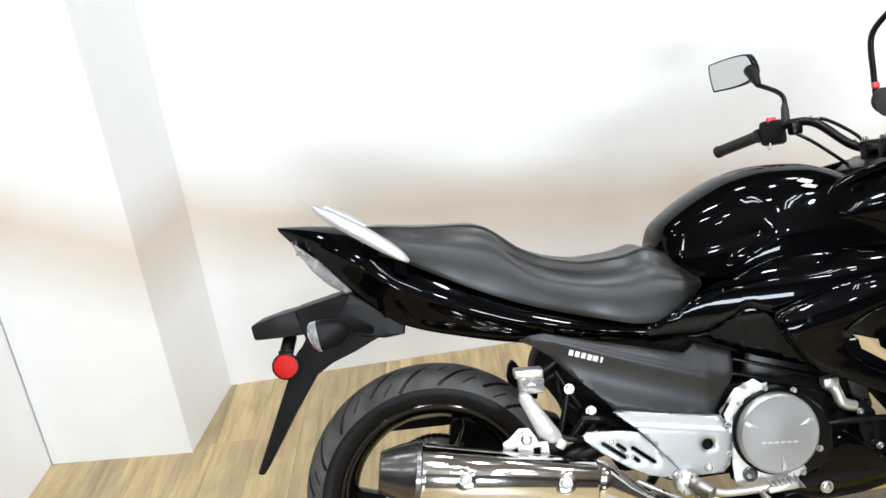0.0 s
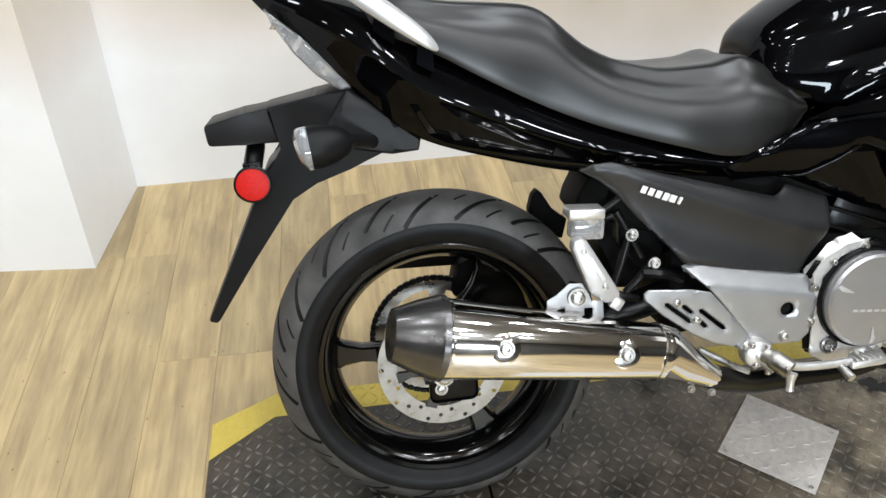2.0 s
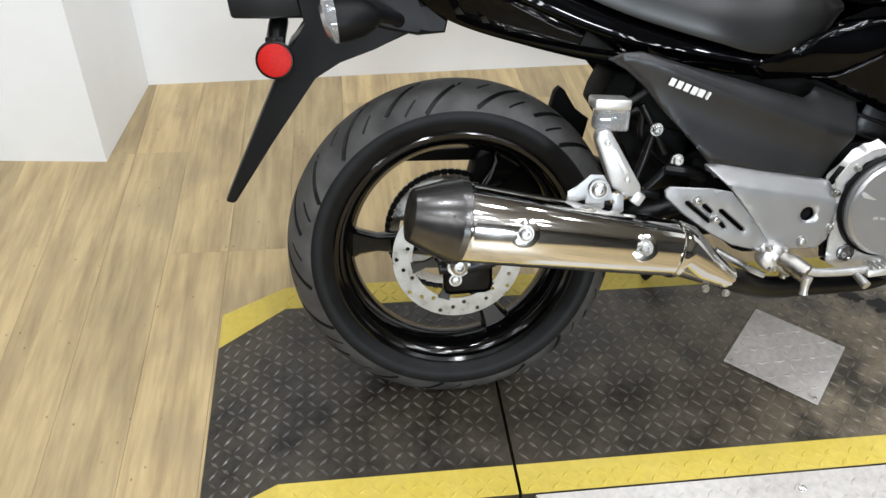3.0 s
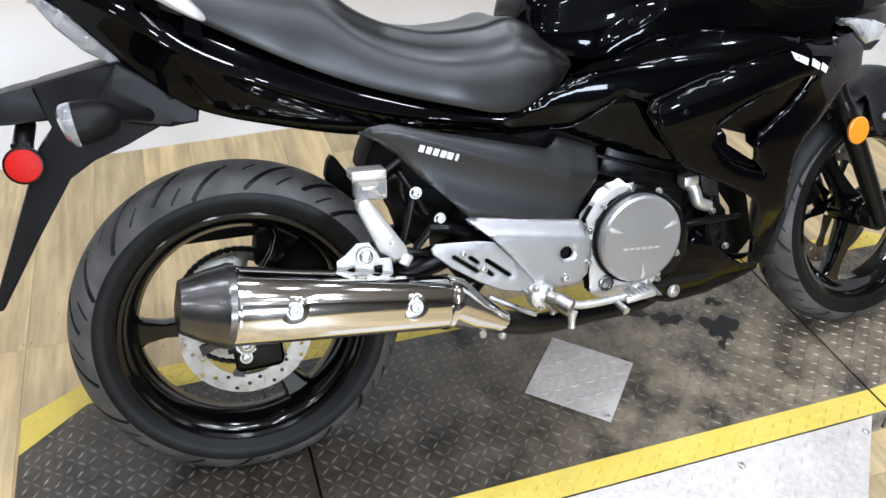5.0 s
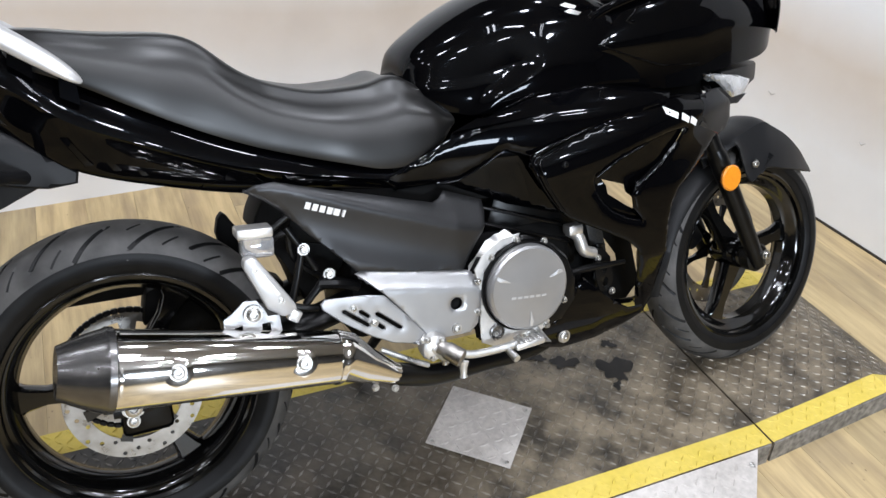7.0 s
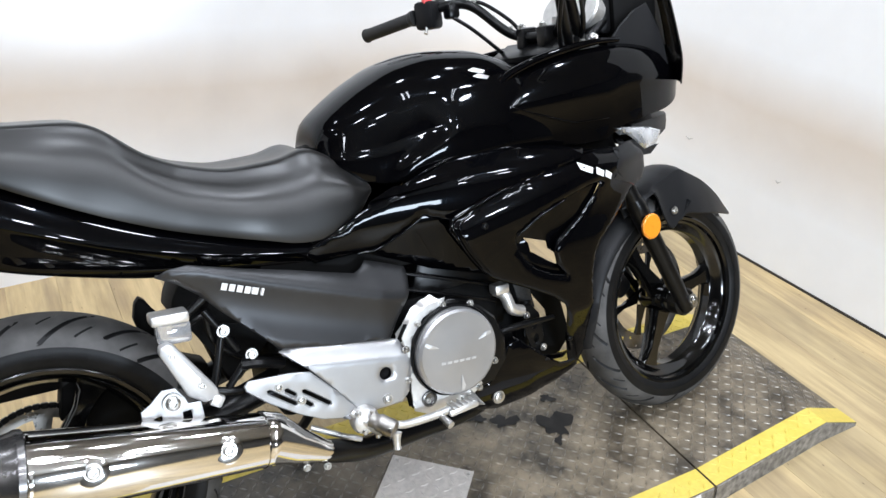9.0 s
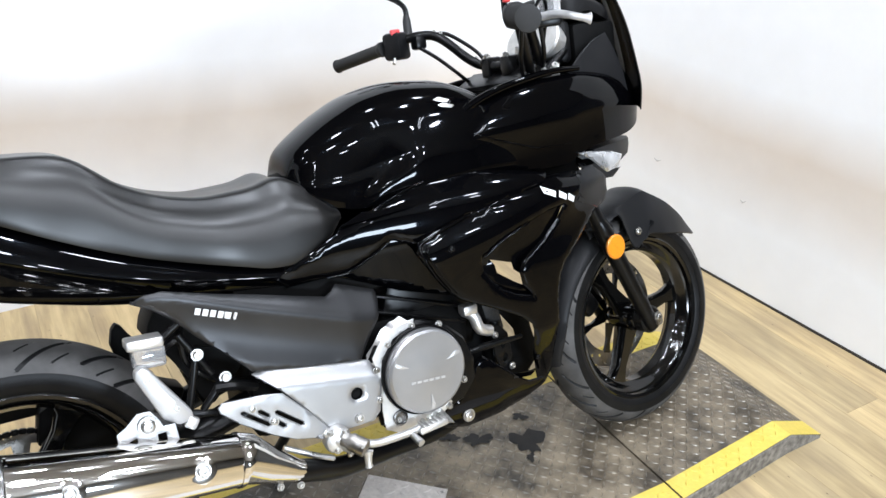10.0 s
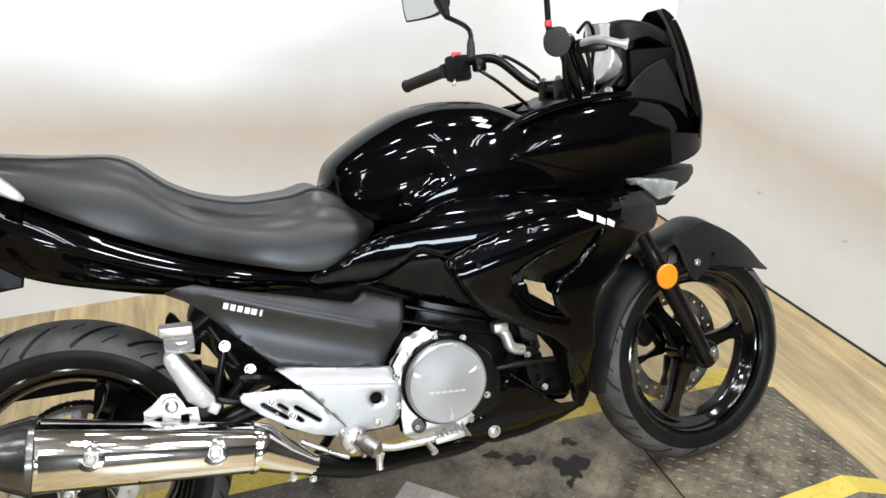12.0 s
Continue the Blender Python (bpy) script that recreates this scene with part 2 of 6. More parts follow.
def ring(cx, cz, r, n=16, a0=0.0):
    return [(cx + r * math.cos(a0 + 2 * math.pi * k / n), cz + r * math.sin(a0 + 2 * math.pi * k / n)) for k in range(n)]


def smooth2(pts, per=5, closed=True):
    return [tuple(p) for p in curve([(*p, 0) for p in pts], per, closed)] and [(p.x, p.y) for p in curve([(*p, 0) for p in pts], per, closed)]


def thing(name, label, category, m=None, group=""):
    ob = new(name)
    if m:
        ob.matrix_basis = m
    ob.empty_display_size = 0.1
    return tagged(ob, label, category, group)


# ---- room ----
FLOOR = -0.06


def node_material(name):
    m = bpy.data.materials.new(name)
    m.use_nodes = True
    return m, m.node_tree, m.node_tree.nodes["Principled BSDF"]


def ramp_node(nt, fac, stops):
    r = nt.nodes.new("ShaderNodeValToRGB")
    e = r.color_ramp.elements
    e[0].position, e[0].color = stops[0][0], (*stops[0][1], 1)
    e[1].position, e[1].color = stops[-1][0], (*stops[-1][1], 1)
    for p, c in stops[1:-1]:
        k = e.new(p)
        k.color = (*c, 1)
    nt.links.new(fac, r.inputs["Fac"])
    return r.outputs["Color"]


def noise_node(nt, vector, scale, detail=5, stretch=None, rough=0.55):
    n = nt.nodes.new("ShaderNodeTexNoise")
    n.inputs["Scale"].default_value, n.inputs["Detail"].default_value, n.inputs["Roughness"].default_value = scale, detail, rough
    if stretch:
        mp = nt.nodes.new("ShaderNodeMapping")
        mp.inputs["Scale"].default_value = stretch
        nt.links.new(vector, mp.inputs["Vector"])
        vector = mp.outputs["Vector"]
    nt.links.new(vector, n.inputs["Vector"])
    return n.outputs["Fac"]


def mix(nt, fac, a, b, how="MIX"):
    n = nt.nodes.new("ShaderNodeMix")
    n.data_type, n.blend_type = "RGBA", how
    for sock, v in ((n.inputs[0], fac), (n.inputs[6], a), (n.inputs[7], b)):
        if isinstance(v, (int, float)):
            sock.default_value = v
        elif isinstance(v, tuple):
            sock.default_value = (*v, 1)
        else:
            nt.links.new(v, sock)
    return n.outputs[2]


def bump_node(nt, bsdf, height, strength, distance):
    u = nt.nodes.new("ShaderNodeBump")
    u.inputs["Strength"].default_value, u.inputs["Distance"].default_value = strength, distance
    nt.links.new(height, u.inputs["Height"])
    nt.links.new(u.outputs["Normal"], bsdf.inputs["Normal"])


def math_node(nt, op, a, b=0.0):
    n = nt.nodes.new("ShaderNodeMath")
    n.operation = op
    for sock, v in zip(n.inputs, (a, b)):
        if isinstance(v, (int, float)):
            sock.default_value = v
        else:
            nt.links.new(v, sock)
    return n.outputs[0]


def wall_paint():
    """Off-white paint; a tan tint of light is painted in at handlebar height."""
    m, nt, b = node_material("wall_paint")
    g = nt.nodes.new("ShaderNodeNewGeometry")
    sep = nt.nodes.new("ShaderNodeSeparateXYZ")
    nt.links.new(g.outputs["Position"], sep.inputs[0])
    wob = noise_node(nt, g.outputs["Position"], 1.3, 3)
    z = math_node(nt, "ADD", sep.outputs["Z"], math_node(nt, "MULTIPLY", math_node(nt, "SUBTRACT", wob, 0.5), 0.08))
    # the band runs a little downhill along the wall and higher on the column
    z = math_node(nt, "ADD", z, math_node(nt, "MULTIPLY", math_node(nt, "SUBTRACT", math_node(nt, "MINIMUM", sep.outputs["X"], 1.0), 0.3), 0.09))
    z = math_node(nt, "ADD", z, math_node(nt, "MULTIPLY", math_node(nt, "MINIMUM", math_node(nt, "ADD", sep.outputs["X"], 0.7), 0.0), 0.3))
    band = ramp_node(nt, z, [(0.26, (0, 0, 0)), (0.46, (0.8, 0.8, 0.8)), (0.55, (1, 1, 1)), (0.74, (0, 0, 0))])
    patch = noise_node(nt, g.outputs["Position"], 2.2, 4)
    # the light's tan tint is mixed into the wall colour
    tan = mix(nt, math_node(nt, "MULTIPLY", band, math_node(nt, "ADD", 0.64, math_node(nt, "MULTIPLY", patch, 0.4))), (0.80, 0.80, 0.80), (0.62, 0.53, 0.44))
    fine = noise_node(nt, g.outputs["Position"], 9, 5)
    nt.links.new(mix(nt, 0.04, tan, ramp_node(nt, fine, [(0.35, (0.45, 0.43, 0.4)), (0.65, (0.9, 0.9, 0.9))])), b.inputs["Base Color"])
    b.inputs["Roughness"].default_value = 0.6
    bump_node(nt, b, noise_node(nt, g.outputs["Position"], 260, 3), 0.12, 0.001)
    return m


def wood():
    """Pale oak-look vinyl planks; each plank has its own tone and grain."""
    m, nt, b = node_material("oak_plank")
    co = nt.nodes.new("ShaderNodeTexCoord")
    oi = nt.nodes.new("ShaderNodeObjectInfo")
    off = nt.nodes.new("ShaderNodeVectorMath")
    off.operation = "ADD"
    sc = nt.nodes.new("ShaderNodeVectorMath")
    sc.operation = "SCALE"
    cmb = nt.nodes.new("ShaderNodeCombineXYZ")
    for k in range(3):
        nt.links.new(oi.outputs["Random"], cmb.inputs[k])
    nt.links.new(cmb.outputs[0], sc.inputs[0])
    sc.inputs["Scale"].default_value = 37.0
    nt.links.new(co.outputs["Object"], off.inputs[0])
    nt.links.new(sc.outputs[0], off.inputs[1])
    v = off.outputs[0]
    broad = noise_node(nt, v, 1.0, 3, (17, 1.9, 1), 0.5)
    grain = noise_node(nt, v, 1.0, 6, (60, 5, 1), 0.65)
    blot = noise_node(nt, v, 1.0, 3, (6, 4, 1), 0.5)
    streak = noise_node(nt, v, 1.0, 5, (42, 2.6, 1), 0.6)
    base = ramp_node(nt, broad, [(0.34, (0.36, 0.268, 0.146)), (0.48, (0.45, 0.342, 0.180)), (0.62, (0.55, 0.425, 0.228))])
    base = mix(nt, math_node(nt, "MULTIPLY", ramp_node(nt, streak, [(0.50, (0, 0, 0)), (0.68, (1, 1, 1))]), 0.45), base, (0.24, 0.175, 0.098))
    base = mix(nt, 0.26, base, ramp_node(nt, grain, [(0.34, (0.14, 0.10, 0.055)), (0.6, (0.55, 0.43, 0.24))]))
    base = mix(nt, math_node(nt, "MULTIPLY", ramp_node(nt, blot, [(0.5, (0, 0, 0)), (0.70, (1, 1, 1))]), 0.42), base, (0.25, 0.195, 0.125))
    vor = nt.nodes.new("ShaderNodeTexVoronoi")
    mp = nt.nodes.new("ShaderNodeMapping")
    mp.inputs["Scale"].default_value = (5.5, 3.2, 1)
    nt.links.new(v, mp.inputs["Vector"])
    nt.links.new(mp.outputs[0], vor.inputs["Vector"])
    knot = ramp_node(nt, vor.outputs["Distance"], [(0.03, (1, 1, 1)), (0.075, (0, 0, 0))])
    base = mix(nt, math_node(nt, "MULTIPLY", knot, 0.8), base, (0.11, 0.07, 0.036))
    tone = ramp_node(nt, oi.outputs["Random"], [(0.0, (0.80, 0.80, 0.80)), (1.0, (1.12, 1.08, 1.02))])
    nt.links.new(mix(nt, 1.0, base, tone, "MULTIPLY"), b.inputs["Base Color"])
    b.inputs["Roughness"].default_value = 0.42
    bump_node(nt, b, grain, 0.15, 0.001)
    return m


def treadplate(name, low, high, rough, metal, dirt, dust=0.0, grain=0.35):
    """Checker plate: worn bare tops over dark grime with rust-brown patches."""
    m, nt, b = node_material(name)
    g = nt.nodes.new("ShaderNodeNewGeometry")
    p = g.outputs["Position"]
    big = noise_node(nt, p, 2.3, 5, None, 0.6)
    mid = noise_node(nt, p, 9, 6, None, 0.65)
    fine = noise_node(nt, p, 70, 4)
    base = ramp_node(nt, mid, [(0.3, low), (0.7, high)])
    base = mix(nt, math_node(nt, "MULTIPLY", ramp_node(nt, big, [(0.42, (0, 0, 0)), (0.62, (1, 1, 1))]), dirt), base, (0.115, 0.078, 0.042))
    if dust:
        sub = nt.nodes.new("ShaderNodeVectorMath")
        sub.operation = "DISTANCE"
        nt.links.new(p, sub.inputs[0])
        sub.inputs[1].default_value = (1.25, -0.15, 0.0)
        near = ramp_node(nt, math_node(nt, "ADD", sub.outputs["Value"], math_node(nt, "MULTIPLY", math_node(nt, "SUBTRACT", big, 0.5), 1.1)), [(0.45, (1, 1, 1)), (1.0, (0.10, 0.10, 0.10)), (1.3, (0, 0, 0))])
        base = mix(nt, math_node(nt, "MULTIPLY", near, math_node(nt, "MULTIPLY", ramp_node(nt, mid, [(0.38, (0.14, 0.14, 0.14)), (0.62, (1, 1, 1))]), dust)), base, (0.37, 0.300, 0.205))
    base = mix(nt, grain, base, ramp_node(nt, fine, [(0.35, tuple(c * 0.35 for c in low)), (0.65, tuple(c * 1.25 for c in high))]))
    nt.links.new(base, b.inputs["Base Color"])
    b.inputs["Metallic"].default_value = metal
    k = nt.nodes.new("ShaderNodeMapRange")
    k.inputs["To Min"].default_value, k.inputs["To Max"].default_value = rough - 0.15, rough + 0.2
    nt.links.new(mid, k.inputs["Value"])
    nt.links.new(k.outputs[0], b.inputs["Roughness"])
    bump_node(nt, b, fine, 0.2, 0.001)
    return m


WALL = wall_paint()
OAK = wood()
TREAD = treadplate("grimy_checker_plate", (0.005, 0.0048, 0.0045), (0.042, 0.0395, 0.036), 0.36, 0.25, 0.34, 0.97)
TREADTOP = treadplate("worn_tread_tops", (0.058, 0.0555, 0.052), (0.235, 0.225, 0.21), 0.32, 0.45, 0.32, 0.85)
YELLOW = treadplate("worn_yellow_paint", (0.58, 0.44, 0.06), (0.66, 0.51, 0.10), 0.5, 0.0, 0.08, grain=0.10)
SILVERPLATE = treadplate("bare_aluminium_checker_plate", (0.42, 0.39, 0.36), (0.60, 0.565, 0.53), 0.45, 0.15, 0.20, grain=0.16)
SKIRT = mat("scuffed_grey_steel", (0.20, 0.19, 0.175), 0.5, metal=0.3, vary=0.6, scale=60)
FOOT_SHADE = mat("wall_foot_shade", (0.03, 0.025, 0.02), 0.9, vary=0.3, scale=6)
CEIL = mat("ceiling_paint", (0.27, 0.263, 0.255), 0.9, vary=0.1, scale=3)
FARWALL = mat("showroom_wall_paint", (0.11, 0.11, 0.11), 0.85, vary=0.2, scale=1.5)
OIL = mat("oil_stain", (0.012, 0.011, 0.010), 0.35, vary=0.3, scale=40, spec=0.2)


def slab(name, corners, z0, z1, material, label, category="wall"):
    """An upright block over a plan outline."""
    bm = bmesh.new()
    loft([[Vector((x, y, z)) for x, y in corners] for z in (z0, z1)], True, into=bm)
    ob = part(name, bm, material, None, smooth=False)
    return tagged(ob, label, category, kind="structure")


# unseen upper walls are left out to darken the bike's reflections
TOP, WALL_CUT_Z = 3.4, 1.85
BACK = lambda x: 1.372 + 0.034 * x
slab("wall_north", [(-3.2, BACK(-3.2)), (2.45, BACK(2.45)), (2.45, BACK(2.45) + 0.12), (-3.2, BACK(-3.2) + 0.12)], FLOOR, WALL_CUT_Z, WALL, "off-white painted showroom wall with a tan band of painted-in light")
slab("wall_east", [(2.378, -0.30), (2.498, -0.30), (2.40, BACK(2.42) - 0.003), (2.283, BACK(2.29) - 0.003)], FLOOR, WALL_CUT_Z, WALL, "off-white painted side wall with a few scuff marks")
slab("wall_column", [(-0.882, 0.893), (-0.832, BACK(-0.832) - 0.003), (-1.47, BACK(-1.47) - 0.003), (-1.40, 0.94)], FLOOR, WALL_CUT_Z, WALL, "off-white painted column with a tan band of painted-in light")
slab("wall_west", [(-1.56, -0.6), (-1.44, -0.6), (-1.405, 0.928), (-1.42, 1.2), (-1.6, 1.2)], FLOOR, WALL_CUT_Z, WALL, "off-white painted wall beside the column")
for name, cs, z0, z1 in (("wall_south", [(-6.2, -6.62), (-0.15, -6.62), (-0.15, -6.5), (-6.2, -6.5)], FLOOR, TOP), ("wall_south_1", [(1.95, -6.62), (6.7, -6.62), (6.7, -6.5), (1.95, -6.5)], FLOOR, TOP), ("wall_south_2", [(-0.147, -6.62), (1.947, -6.62), (1.947, -6.5), (-0.147, -6.5)], FLOOR, 1.25), ("wall_south_3", [(-0.147, -6.62), (1.947, -6.62), (1.947, -6.5), (-0.147, -6.5)], 1.85, TOP)):
    slab(name, cs, z0, z1, FARWALL, "plain dark grey showroom wall round the shop window")
slab("wall_far_north", [(-6.2, 4.0), (6.7, 4.0), (6.7, 4.12), (-6.2, 4.12)], FLOOR, TOP, FARWALL, "plain dark grey unseen wall added beyond the cut-off walls")
slab("wall_far_east", [(6.5, -6.5), (6.7, -6.5), (6.7, 4.0), (6.5, 4.0)], FLOOR, TOP, FARWALL, "plain dark grey showroom wall at the far side")
slab("wall_far_west", [(-6.2, -6.5), (-6.0, -6.5), (-6.0, 4.0), (-6.2, 4.0)], FLOOR, TOP, FARWALL, "plain dark grey showroom wall at the far side")
slab("ceiling", [(-6.3, -6.7), (6.8, -6.7), (6.8, 4.2), (-6.3, 4.2)], TOP, TOP + 0.1, CEIL, "plain dark grey showroom ceiling", "ceiling")
floor = slab("floor", [(-6.3, -6.7), (6.8, -6.7), (6.8, 4.2), (-6.3, 4.2)], FLOOR - 0.1, FLOOR - 0.004, OAK, "pale oak-look plank floor with knots and grey streaks", "floor")


# ---- drive-on platform ----
X0, X1, YN, YF = -0.345, 1.79, -0.352, 0.243       # folds and edges of the flat top
XR0, XR1 = -0.495, 1.935                           # where the end ramps meet the floor
JOINTS = (0.093, 1.36)
platform = thing("platform", "low drive-on platform of grimy black checker plate with worn yellow edges", "platform")


def top_z(x):
    if x < X0:
        return FLOOR * (X0 - x) / (X0 - XR0) + 0.003 * (X0 - x) / (X0 - XR0)
    if x > X1:
        return FLOOR * (x - X1) / (XR1 - X1) + 0.003 * (x - X1) / (XR1 - X1)
    return 0.0


def plate(name, xs, y0, y1, material, label="", lift=0.0, taper=None):
    """A strip of the top between y0 and y1, over the stations xs, with sides down to the floor."""
    bm = bmesh.new()
    secs = []
    for x in xs:
        a, b = (y0, y1) if not taper else taper(x)
        z = top_z(x) + lift
        secs.append([Vector((x, a, z)), Vector((x, b, z)), Vector((x, b, FLOOR - 0.003)), Vector((x, a, FLOOR - 0.003))])
    loft(secs, True, into=bm)
    return part(name, bm, material, platform, label, smooth=False)


GAP = 0.003
cuts = [XR0, X0, JOINTS[0] - GAP, JOINTS[0] + GAP, JOINTS[1] - GAP, JOINTS[1] + GAP, X1, XR1]
ramped = lambda x: max(0, (X0 - x) / (X0 - XR0))
near_out = lambda x: YN + 0.08 * max(0, min(x, X1) - JOINTS[1])
near_in = lambda x: near_out(x) + 0.064 - 0.035 * ramped(x)
far_out = lambda x: YF - 0.02 * ramped(x)
far_in = lambda x: 0.172 - 0.055 * ramped(x)


def sheet(name, xs, lo, hi, material, label):
    """A thin painted strip on the deck between the lines lo and hi."""
    bm = bmesh.new()
    secs = []
    for x in xs:
        z = top_z(x) + 0.0008
        secs.append([Vector((x, lo(x), z)), Vector((x, hi(x), z)), Vector((x, hi(x), z - 0.0007)), Vector((x, lo(x), z - 0.0007))])
    loft(secs, True, into=bm)
    return part(name, bm, material, platform, label, smooth=False)


for a, b in ((0, 2), (3, 4), (5, 7)):
    xs = [x for x in cuts if cuts[a] <= x <= cuts[b]]
    plate("deck_plate", xs, YN, YF, TREAD, "grimy black checker plate", 0.0, lambda x: (near_out(x), far_out(x)))
    sheet("yellow_edge", xs, lambda x: near_out(x) + 0.001, near_in, YELLOW, "worn yellow painted edge")
    sheet("yellow_edge", xs, far_in, lambda x: far_out(x) - 0.001, YELLOW, "worn yellow painted edge")


for xs in ([1.30, JOINTS[1] - 0.005], [JOINTS[1] + 0.005, X1, XR1 - 0.01]):
    bm = bmesh.new()
    loft([[Vector((x, near_out(x) - 0.0005, top_z(x) - 0.001)), Vector((x, near_out(x) - 0.003, top_z(x) - 0.002)), Vector((x, near_out(x) - 0.006, FLOOR)), Vector((x, near_out(x) - 0.0005, FLOOR))] for x in xs], True, into=bm)
    part("side_skirt", bm, SKIRT, platform, "scuffed grey steel skirt", smooth=False)


def lozenges(x0, x1, y0, y1, pitch, length, width, height, z_of, turn=0.0, centre=(0, 0), keep=None):
    """Raised diamond treads, turned alternately, as one mesh."""
    verts, faces = [], []
    nx, ny = int((x1 - x0) / pitch) + 1, int((y1 - y0) / pitch) + 1
    c, s = math.cos(turn), math.sin(turn)
    for i in range(nx):
        for j in range(ny):
            lx, ly = x0 + (i + 0.5) * pitch, y0 + (j + 0.5) * pitch
            if lx > x1 - 0.3 * pitch or ly > y1 - 0.3 * pitch:
                continue
            a = turn + (math.pi / 4 if (i + j) % 2 else -math.pi / 4)
            px, py = centre[0] + c * lx - s * ly, centre[1] + s * lx + c * ly
            if keep and not keep(px, py):
                continue
            n0, ca, sa = len(verts), math.cos(a), math.sin(a)
            for u, w, h in ((-length, 0, 0), (0, -width, 0), (length, 0, 0), (0, width, 0), (-length * 0.55, 0, height), (0, -width * 0.45, height), (length * 0.55, 0, height), (0, width * 0.45, height)):
                x, y = px + ca * u - sa * w, py + sa * u + ca * w
                verts.append((x, y, z_of(x, y) + h))
            faces += [(n0, n0 + 1, n0 + 5, n0 + 4), (n0 + 1, n0 + 2, n0 + 6, n0 + 5), (n0 + 2, n0 + 3, n0 + 7, n0 + 6), (n0 + 3, n0, n0 + 4, n0 + 7), (n0 + 4, n0 + 5, n0 + 6, n0 + 7)]
    return verts, faces


def tread(name, material, parent, *args, **kw):
    verts, faces = lozenges(*args, **kw)
    me = bpy.data.meshes.new(name)
    me.from_pydata(verts, [], faces)
    me.materials.append(material)
    ob = new(name, me)
    ob.parent = parent
    return tagged(ob, kind="stuff")


clear = lambda x, y: all(abs(x - j) > 0.012 for j in JOINTS)
deck_z = lambda x, y: top_z(x) - 0.0003
tread("raised_tread", TREADTOP, platform, XR0 + 0.01, XR1 - 0.01, YN, YF, 0.0235, 0.0132, 0.0034, 0.0026, deck_z, keep=lambda x, y: clear(x, y) and near_in(x) + 0.006 < y < far_in(x) - 0.006)
yz = lambda x, y: top_z(x) + 0.0004
tread("raised_tread", YELLOW, platform, X0, X1, YN, -0.2, 0.0235, 0.0128, 0.0040, 0.0022, yz, keep=lambda x, y: clear(x, y) and near_out(x) + 0.01 < y < near_in(x) - 0.008)
tread("raised_tread", YELLOW, platform, X0, X1, 0.172, YF, 0.0235, 0.0128, 0.0040, 0.0022, yz, keep=lambda x, y: clear(x, y) and far_in(x) + 0.008 < y < far_out(x) - 0.01)

# square cover plate, set cornerwise on the deck
cover = thing("cover_plate", "square bare aluminium checker cover plate screwed on the deck", "cover plate")
CX, CY, CA, CS = 0.728, -0.066, radians(-42.5), 0.1
bm = box((2 * CS, 2 * CS, 0.004), (CX, CY, 0.0042), 0.001, turn=Matrix.Rotation(CA, 3, "Z"), segs=1)
part("plate", bm, SILVERPLATE, cover, smooth=False)
tread("raised_tread", SILVERPLATE, cover, -CS, CS, -CS, CS, 0.028, 0.013, 0.0042, 0.0016, lambda x, y: 0.006, turn=CA, centre=(CX, CY))
for sx, sy in ((-1, -1), (1, 1), (-1, 1), (1, -1)):
    q = Matrix.Rotation(CA, 3, "Z") @ Vector((sx * 0.088, sy * 0.088, 0))
    part("screw", bolt((CX + q.x, CY + q.y, 0.006), 0.004, 0.002, (0, 0, 1)), STEEL, cover)

# loose aluminium ramp leaning on the near edge
ramp = thing("side_ramp", "bare aluminium checker-plate ramp along the platform's edge", "ramp")
bm = bmesh.new()
RX0, RX1, RY0, RY1 = 0.12, 1.31, YN - 0.004, -0.62
rz = lambda x, y: 0.002 + (FLOOR + 0.004) * (RY0 - y) / (RY0 - RY1)
loft([[Vector((x, RY0, 0.002)), Vector((x2, RY1, FLOOR + 0.006)), Vector((x2, RY1, FLOOR + 0.001)), Vector((x, RY0, -0.006))] for x, x2 in ((RX0, RX0 + 0.1), (RX1, RX1 - 0.22))], True, into=bm)
part("plate", bm, SILVERPLATE, ramp, smooth=False)
tread("raised_tread", SILVERPLATE, ramp, RX0, RX1, RY1, RY0, 0.028, 0.013, 0.0042, 0.0016, lambda x, y: 0.0015 + (FLOOR + 0.004) * (RY0 - y) / (RY0 - RY1), keep=lambda x, y: RX0 + 0.12 * (RY0 - y) / (RY0 - RY1) + 0.02 < x < RX1 - 0.24 * (RY0 - y) / (RY0 - RY1) - 0.02)
for x in (0.3, 0.62, 0.95, 1.27):
    part("bolt", bolt((x, RY0 - 0.03, rz(x, RY0 - 0.03)), 0.006, 0.003, (0, -0.2, 1)), STEEL, ramp)


def stain(cx, cy, r, seed, z, material=OIL, squash=1.0):
    """A thin irregular puddle."""
    rnd = random.Random(seed)
    bm = bmesh.new()
    n = 40
    ph = [rnd.uniform(0, 6.3) for _ in range(5)]
    pts = []
    for k in range(n):
        a = 2 * math.pi * k / n
        q = r * (1 + 0.28 * math.sin(2 * a + ph[0]) + 0.22 * math.sin(3 * a + ph[1]) + 0.16 * math.sin(5 * a + ph[2]) + 0.1 * math.sin(9 * a + ph[3]) + 0.08 * rnd.uniform(-1, 1))
        pts.append((cx + q * math.cos(a), cy + q * squash * math.sin(a), z))
    bm.faces.new([bm.verts.new(p) for p in pts])
    return tagged(part("oil_stain", bm, material, None, smooth=False), "dark dried oil stain on the checker plate", "stain", "oil stains")


stain(1.145, -0.005, 0.036, 4, 0.0026, squash=1.3)
stain(1.03, 0.06, 0.032, 9, 0.0026, squash=0.7)
stain(1.18, 0.085, 0.016, 12, 0.0026)
stain(1.115, -0.06, 0.012, 15, 0.0026)
stain(0.97, 0.10, 0.022, 17, 0.0026, squash=0.6)


